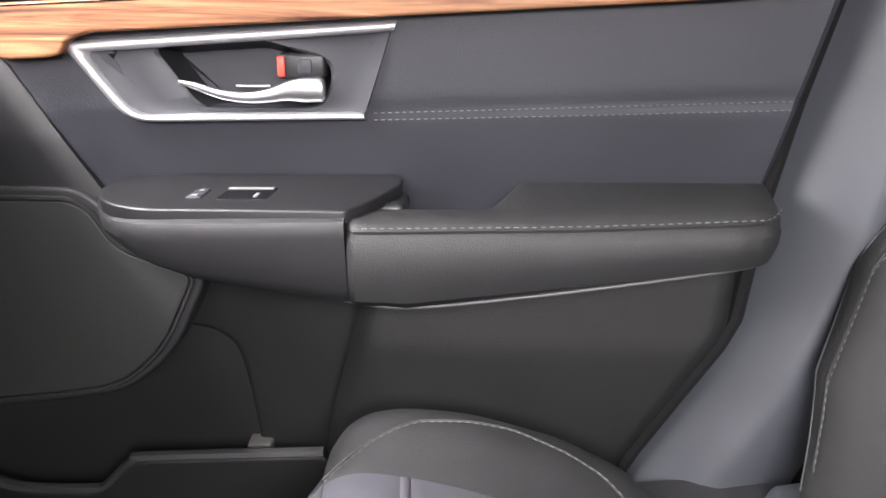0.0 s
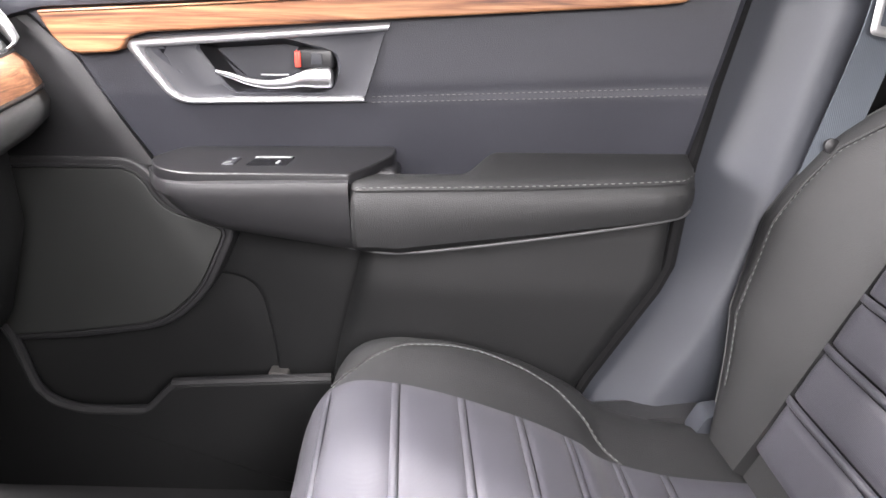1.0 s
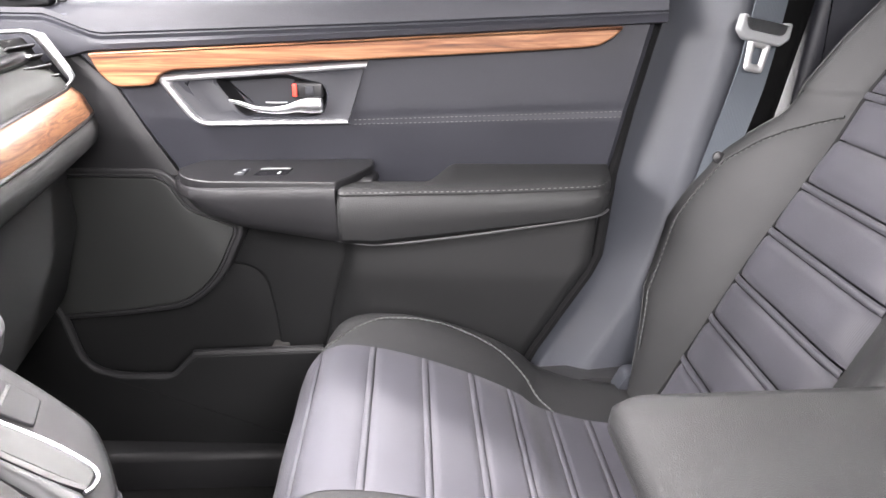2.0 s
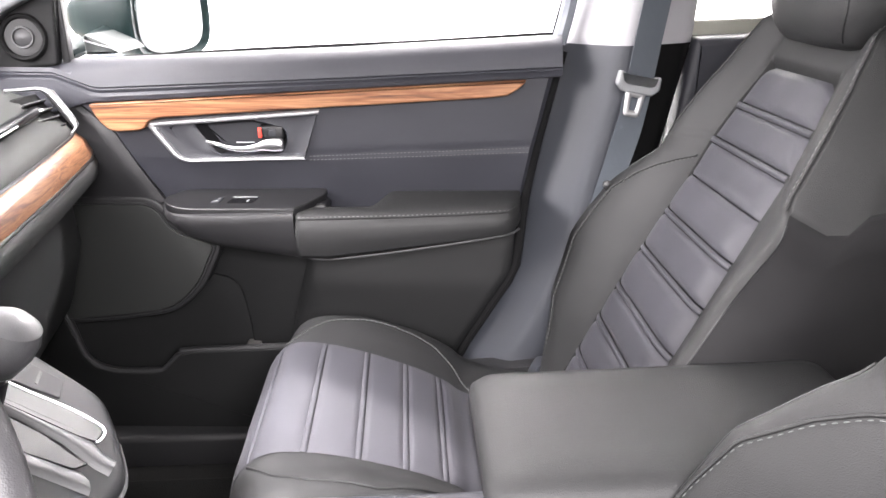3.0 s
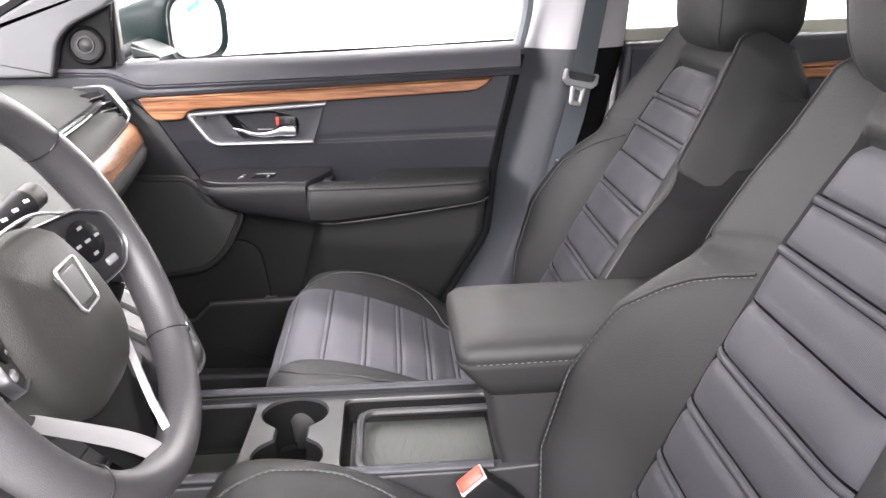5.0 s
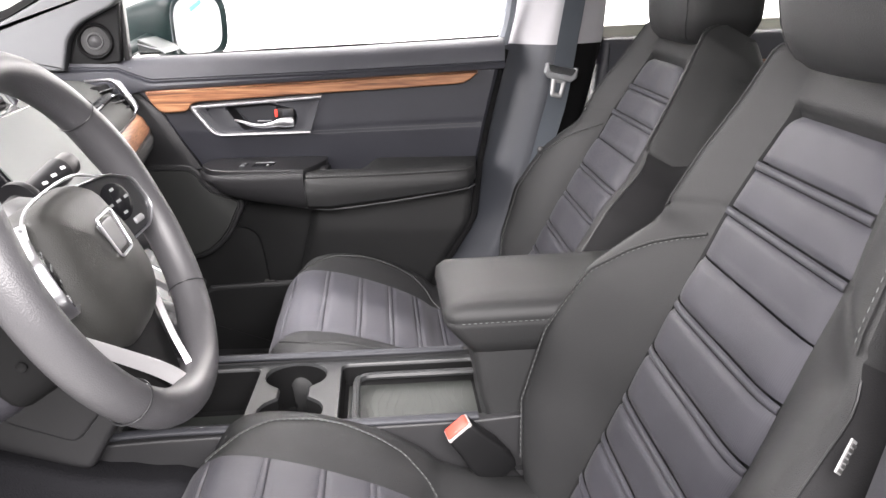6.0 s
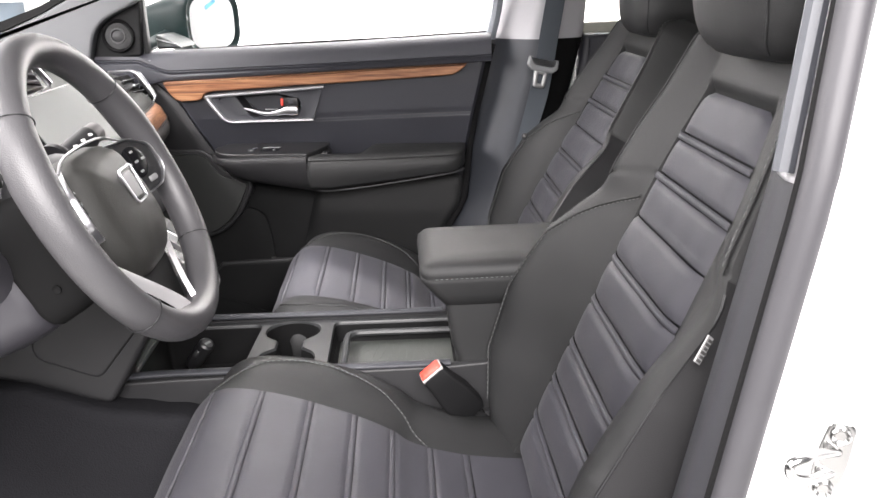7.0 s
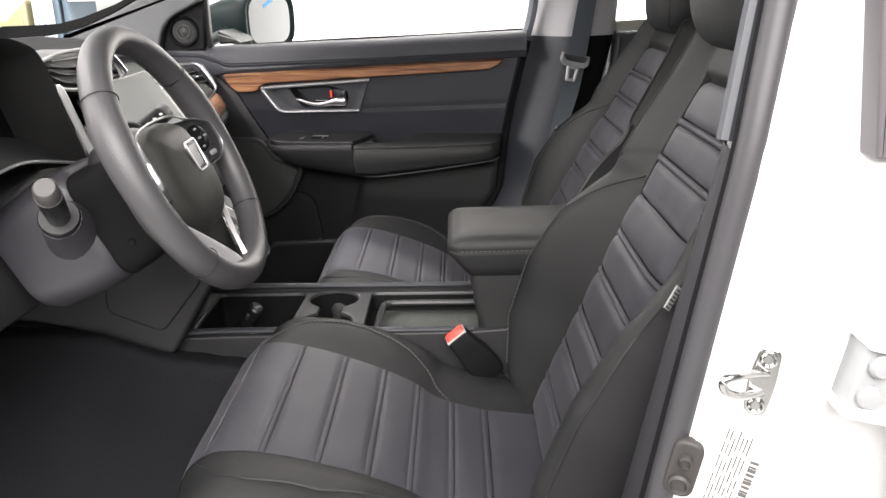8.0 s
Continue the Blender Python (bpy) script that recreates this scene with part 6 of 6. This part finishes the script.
for k in range(14):
    part("code_bar", box(0.009, 0.016, -0.0018, -0.0011, -0.052 + 0.0042 * k, -0.050 + 0.0042 * k + 0.0008 * (k % 3), 0.0001, 1), PRINT, sticker)
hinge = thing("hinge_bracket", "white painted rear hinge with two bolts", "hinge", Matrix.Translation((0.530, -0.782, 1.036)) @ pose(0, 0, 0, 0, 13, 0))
# White-painted leaf and bolts, greyed in colour to hold their shade.
HINGE = surface("white hinge paint, greyed for shade", (0.24, 0.245, 0.25), 0.4, bump=0.05, vary=0.06)
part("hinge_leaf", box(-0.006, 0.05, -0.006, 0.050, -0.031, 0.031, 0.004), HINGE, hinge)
part("hinge_arm", box(-0.010, 0.06, -0.014, 0.05, 0.025, 0.033, 0.003), PAINT, hinge)
part("hinge_arm", box(-0.010, 0.06, -0.014, 0.05, -0.033, -0.025, 0.003), PAINT, hinge)
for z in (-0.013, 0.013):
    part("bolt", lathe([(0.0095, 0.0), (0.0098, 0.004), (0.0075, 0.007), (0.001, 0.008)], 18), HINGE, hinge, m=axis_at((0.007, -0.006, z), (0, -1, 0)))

# unseen tailgate panel, added to shut out light from behind, and rear doors
part("tailgate", slab(rounded([(-0.70, 0.40), (0.70, 0.40), (0.62, 1.60), (-0.62, 1.60)], 0.04, 3), 1.86, 1.92, 0.01, at=yz), HARD, body, "dark tailgate trim")
PRIVACY = glassy("tinted rear glass", (0.55, 0.56, 0.53))
for sign in (1, -1):
    rd = thing("door_2" if sign > 0 else "door_3", "closed rear door with dark trim" if sign > 0 else "white rear door beside the hinge", "car door", Matrix.Identity(4) if sign > 0 else Matrix.Translation((0.60, -0.82, 0)) @ pose(0, 0, 0, 0, 0, 0) @ Matrix.Translation((-0.60, 0.82, 0)), kind="structure")
    part("door_shell", slab(rounded([(0.565, 0.45), (1.45, 0.45), (1.55, 1.22), (0.590, 1.20), (0.570, 0.95)], 0.02, 4), sign * 0.775, sign * 0.83, 0.01), PAINT, rd, "white door shell")
    part("inner_panel", slab(rounded([(0.59, 0.48), (1.42, 0.48), (1.5, 1.228), (0.612, 1.205), (0.58, 0.95)], 0.012, 4), sign * 0.672, sign * 0.72, 0.012), SOFT, rd, "dark inner panel")
    part("wood_trim", slab(rounded([(0.92, 1.123), (1.4, 1.150), (1.4, 1.180), (0.90, 1.151)], 0.004, 3), sign * 0.660, sign * 0.70, 0.004), WOOD, rd, "reddish wood strip")
    glass = part("window_pane", grid([[Vector((x, sign * (0.745 - 0.25 * (z - 1.2)), z)) for x in (0.57 if sign > 0 else 0.66, 1.0, 1.55)] for z in (1.20, 1.58)]), PRIVACY, rd, "dark tinted window pane")
    if sign > 0:
        # Cream strip along the lower edge of the window.
        part("window_strip", slab([(0.57, 1.19), (1.5, 1.21), (1.5, 1.251), (0.57, 1.227)], 0.724, 0.738, 0.003), surface("cream strip colour", (0.34, 0.34, 0.29), 0.5, bump=0.05), rd, "cream strip under the window")
    if sign < 0:
        part("window_frame", slab(rounded([(0.512, 1.206), (0.64, 1.206), (0.68, 1.50), (0.490, 1.50), (0.499, 1.32)], 0.003, 2), sign * 0.790, sign * 0.765, 0.003), surface("grey frame plastic", (0.085, 0.080, 0.086), 0.5, bump=0.1), rd, "grey window frame")

# front belt of the passenger
belt = thing("seat_belt", "grey seat belt hanging on the pillar with a metal tongue", "seat belt")
path = smooth_path([(0.558, 0.600, 1.50), (0.536, 0.602, 1.33), (0.516, 0.604, 1.20), (0.500, 0.602, 1.10), (0.480, 0.604, 1.02), (0.455, 0.612, 0.93), (0.43, 0.625, 0.80)], 6)
rows = []
for i, p in enumerate(path):
    t = i / (len(path) - 1)
    w = ramp(t, [0, 0.55, 0.68, 0.85, 1.0], [0.0215, 0.0215, 0.020, 0.015, 0.015])
    turn = radians(ramp(t, [0, 0.5, 0.7, 1.0], [10, 8, -8, -30]))
    a = Vector((math.cos(turn), math.sin(turn), -0.12 * math.cos(turn))) * w
    nn = Vector((math.sin(turn), -math.cos(turn), 0)) * 0.0008
    rows.append([p - a + nn, p - a * 0.3 + nn * 1.6, p + a * 0.3 + nn * 1.6, p + a + nn, p + a - nn, p - a - nn])
part("webbing", grid(rows, ring=True, caps=True), WEB, belt, "blue-grey webbing")
tm = Matrix.Translation((0.501, 0.592, 1.137)) @ pose(0, 0, 0, -4, 12, 6)
tg = part("tongue", frame_ring(rounded([(-0.013, -0.042), (0.013, -0.042), (0.017, 0.000), (-0.017, 0.000)], 0.006, 4), rounded([(-0.0048, -0.032), (0.0048, -0.032), (0.0058, -0.012), (-0.0058, -0.012)], 0.002, 4), -0.003, 0.001), surface("brushed tongue steel", (0.30, 0.30, 0.30), 0.5, metal=0.6, bump=0.05), belt, "bright metal tongue", m=tm)
part("tongue_grip", slab(rounded([(-0.034, 0.024), (-0.026, 0.024), (-0.022, 0.010), (0.022, 0.010), (0.026, 0.024), (0.034, 0.024), (0.035, 0.004), (0.024, -0.006), (-0.024, -0.006), (-0.035, 0.004)], 0.0035, 3), -0.006, 0.006, 0.003), surface("grey plastic grip", (0.16, 0.165, 0.17), 0.5, bump=0.1), tg, "grey plastic grip")
part("belt_button", lathe([(0.008, 0), (0.008, 0.004), (0.001, 0.006)], 14), BLACK, belt, m=axis_at((0.466, 0.600, 0.985), (0, -1, 0.1)))
part("belt_anchor", box(0.40, 0.45, 0.618, 0.634, 0.76, 0.82, 0.004), BLACK, belt)

# outer hinge cover of the passenger seat, just above the floor
part("hinge_cover", slab(rounded([(-0.290, 0.655), (-0.225, 0.650), (-0.225, 0.690), (-0.275, 0.684)], 0.006, 3), 0.236, 0.20, 0.004), GREY, pass_seat, "grey plastic hinge cover")


# ---- showroom ----
ground = tagged(part("ground", slab([(-40, -40), (40, -40), (40, 40), (-40, 40)], 0.0, -0.2, 0.0, at=xy, steps=1), TILE, None, "pale polished showroom floor"), category="floor", kind="structure")
wall = tagged(part("wall_far", box(-14, 14, 4.2, 4.5, 0, 5, 0.0), WALL, None, "plain white showroom wall"), category="wall", kind="structure")
wall2 = tagged(part("wall_front", box(-9.3, -9.0, -8, 4.2, 0, 5, 0.0), WALL, None, "plain white showroom wall"), category="wall", kind="structure")
cab = thing("storage_cabinet", "tan storage cabinet standing by the white wall", "cabinet", pose(-2.84, 3.75, 0))
part("cabinet_body", box(-0.60, 0.55, -0.25, 0.3, 0.0, 1.26, 0.02), surface("tan board", (0.30, 0.27, 0.15), 0.8, grain=80, bump=0.2), cab)
for x0, x1 in ((-0.58, -0.03), (-0.01, 0.53)):
    part("cabinet_door", box(x0, x1, -0.265, -0.25, 0.05, 1.23, 0.008), surface("tan door panel", (0.29, 0.26, 0.145), 0.7, grain=80, bump=0.1), cab)
rack = thing("storage_rack", "blue-grey metal rack holding pale blue boards", "rack", pose(-2.0, 3.7, 0))
BLUEGREY = surface("blue-grey steel", (0.12, 0.16, 0.20), 0.4, metal=0.3, bump=0.05)
BOARD = surface("pale blue board", (0.50, 0.56, 0.60), 0.6, grain=60, bump=0.1)
for x in (-0.10, -0.05, 0.62):
    part("post", box(x - 0.014, x + 0.014, -0.2, 0.2, 0, 2.2, 0.004), BLUEGREY, rack)
for k in range(4):
    part("board", box(-0.245 + 0.032 * k, -0.220 + 0.032 * k, -0.2, 0.2, 0.0, 1.9 - 0.06 * (k % 2), 0.003), BOARD, rack, "pale blue board")
for z in (0.6, 1.255, 1.8):
    part("shelf", box(-0.03, 0.60, -0.2, 0.2, z, z + 0.022, 0.003), surface("white shelf board", (0.7, 0.7, 0.7), 0.5, bump=0.05), rack, "white shelf")
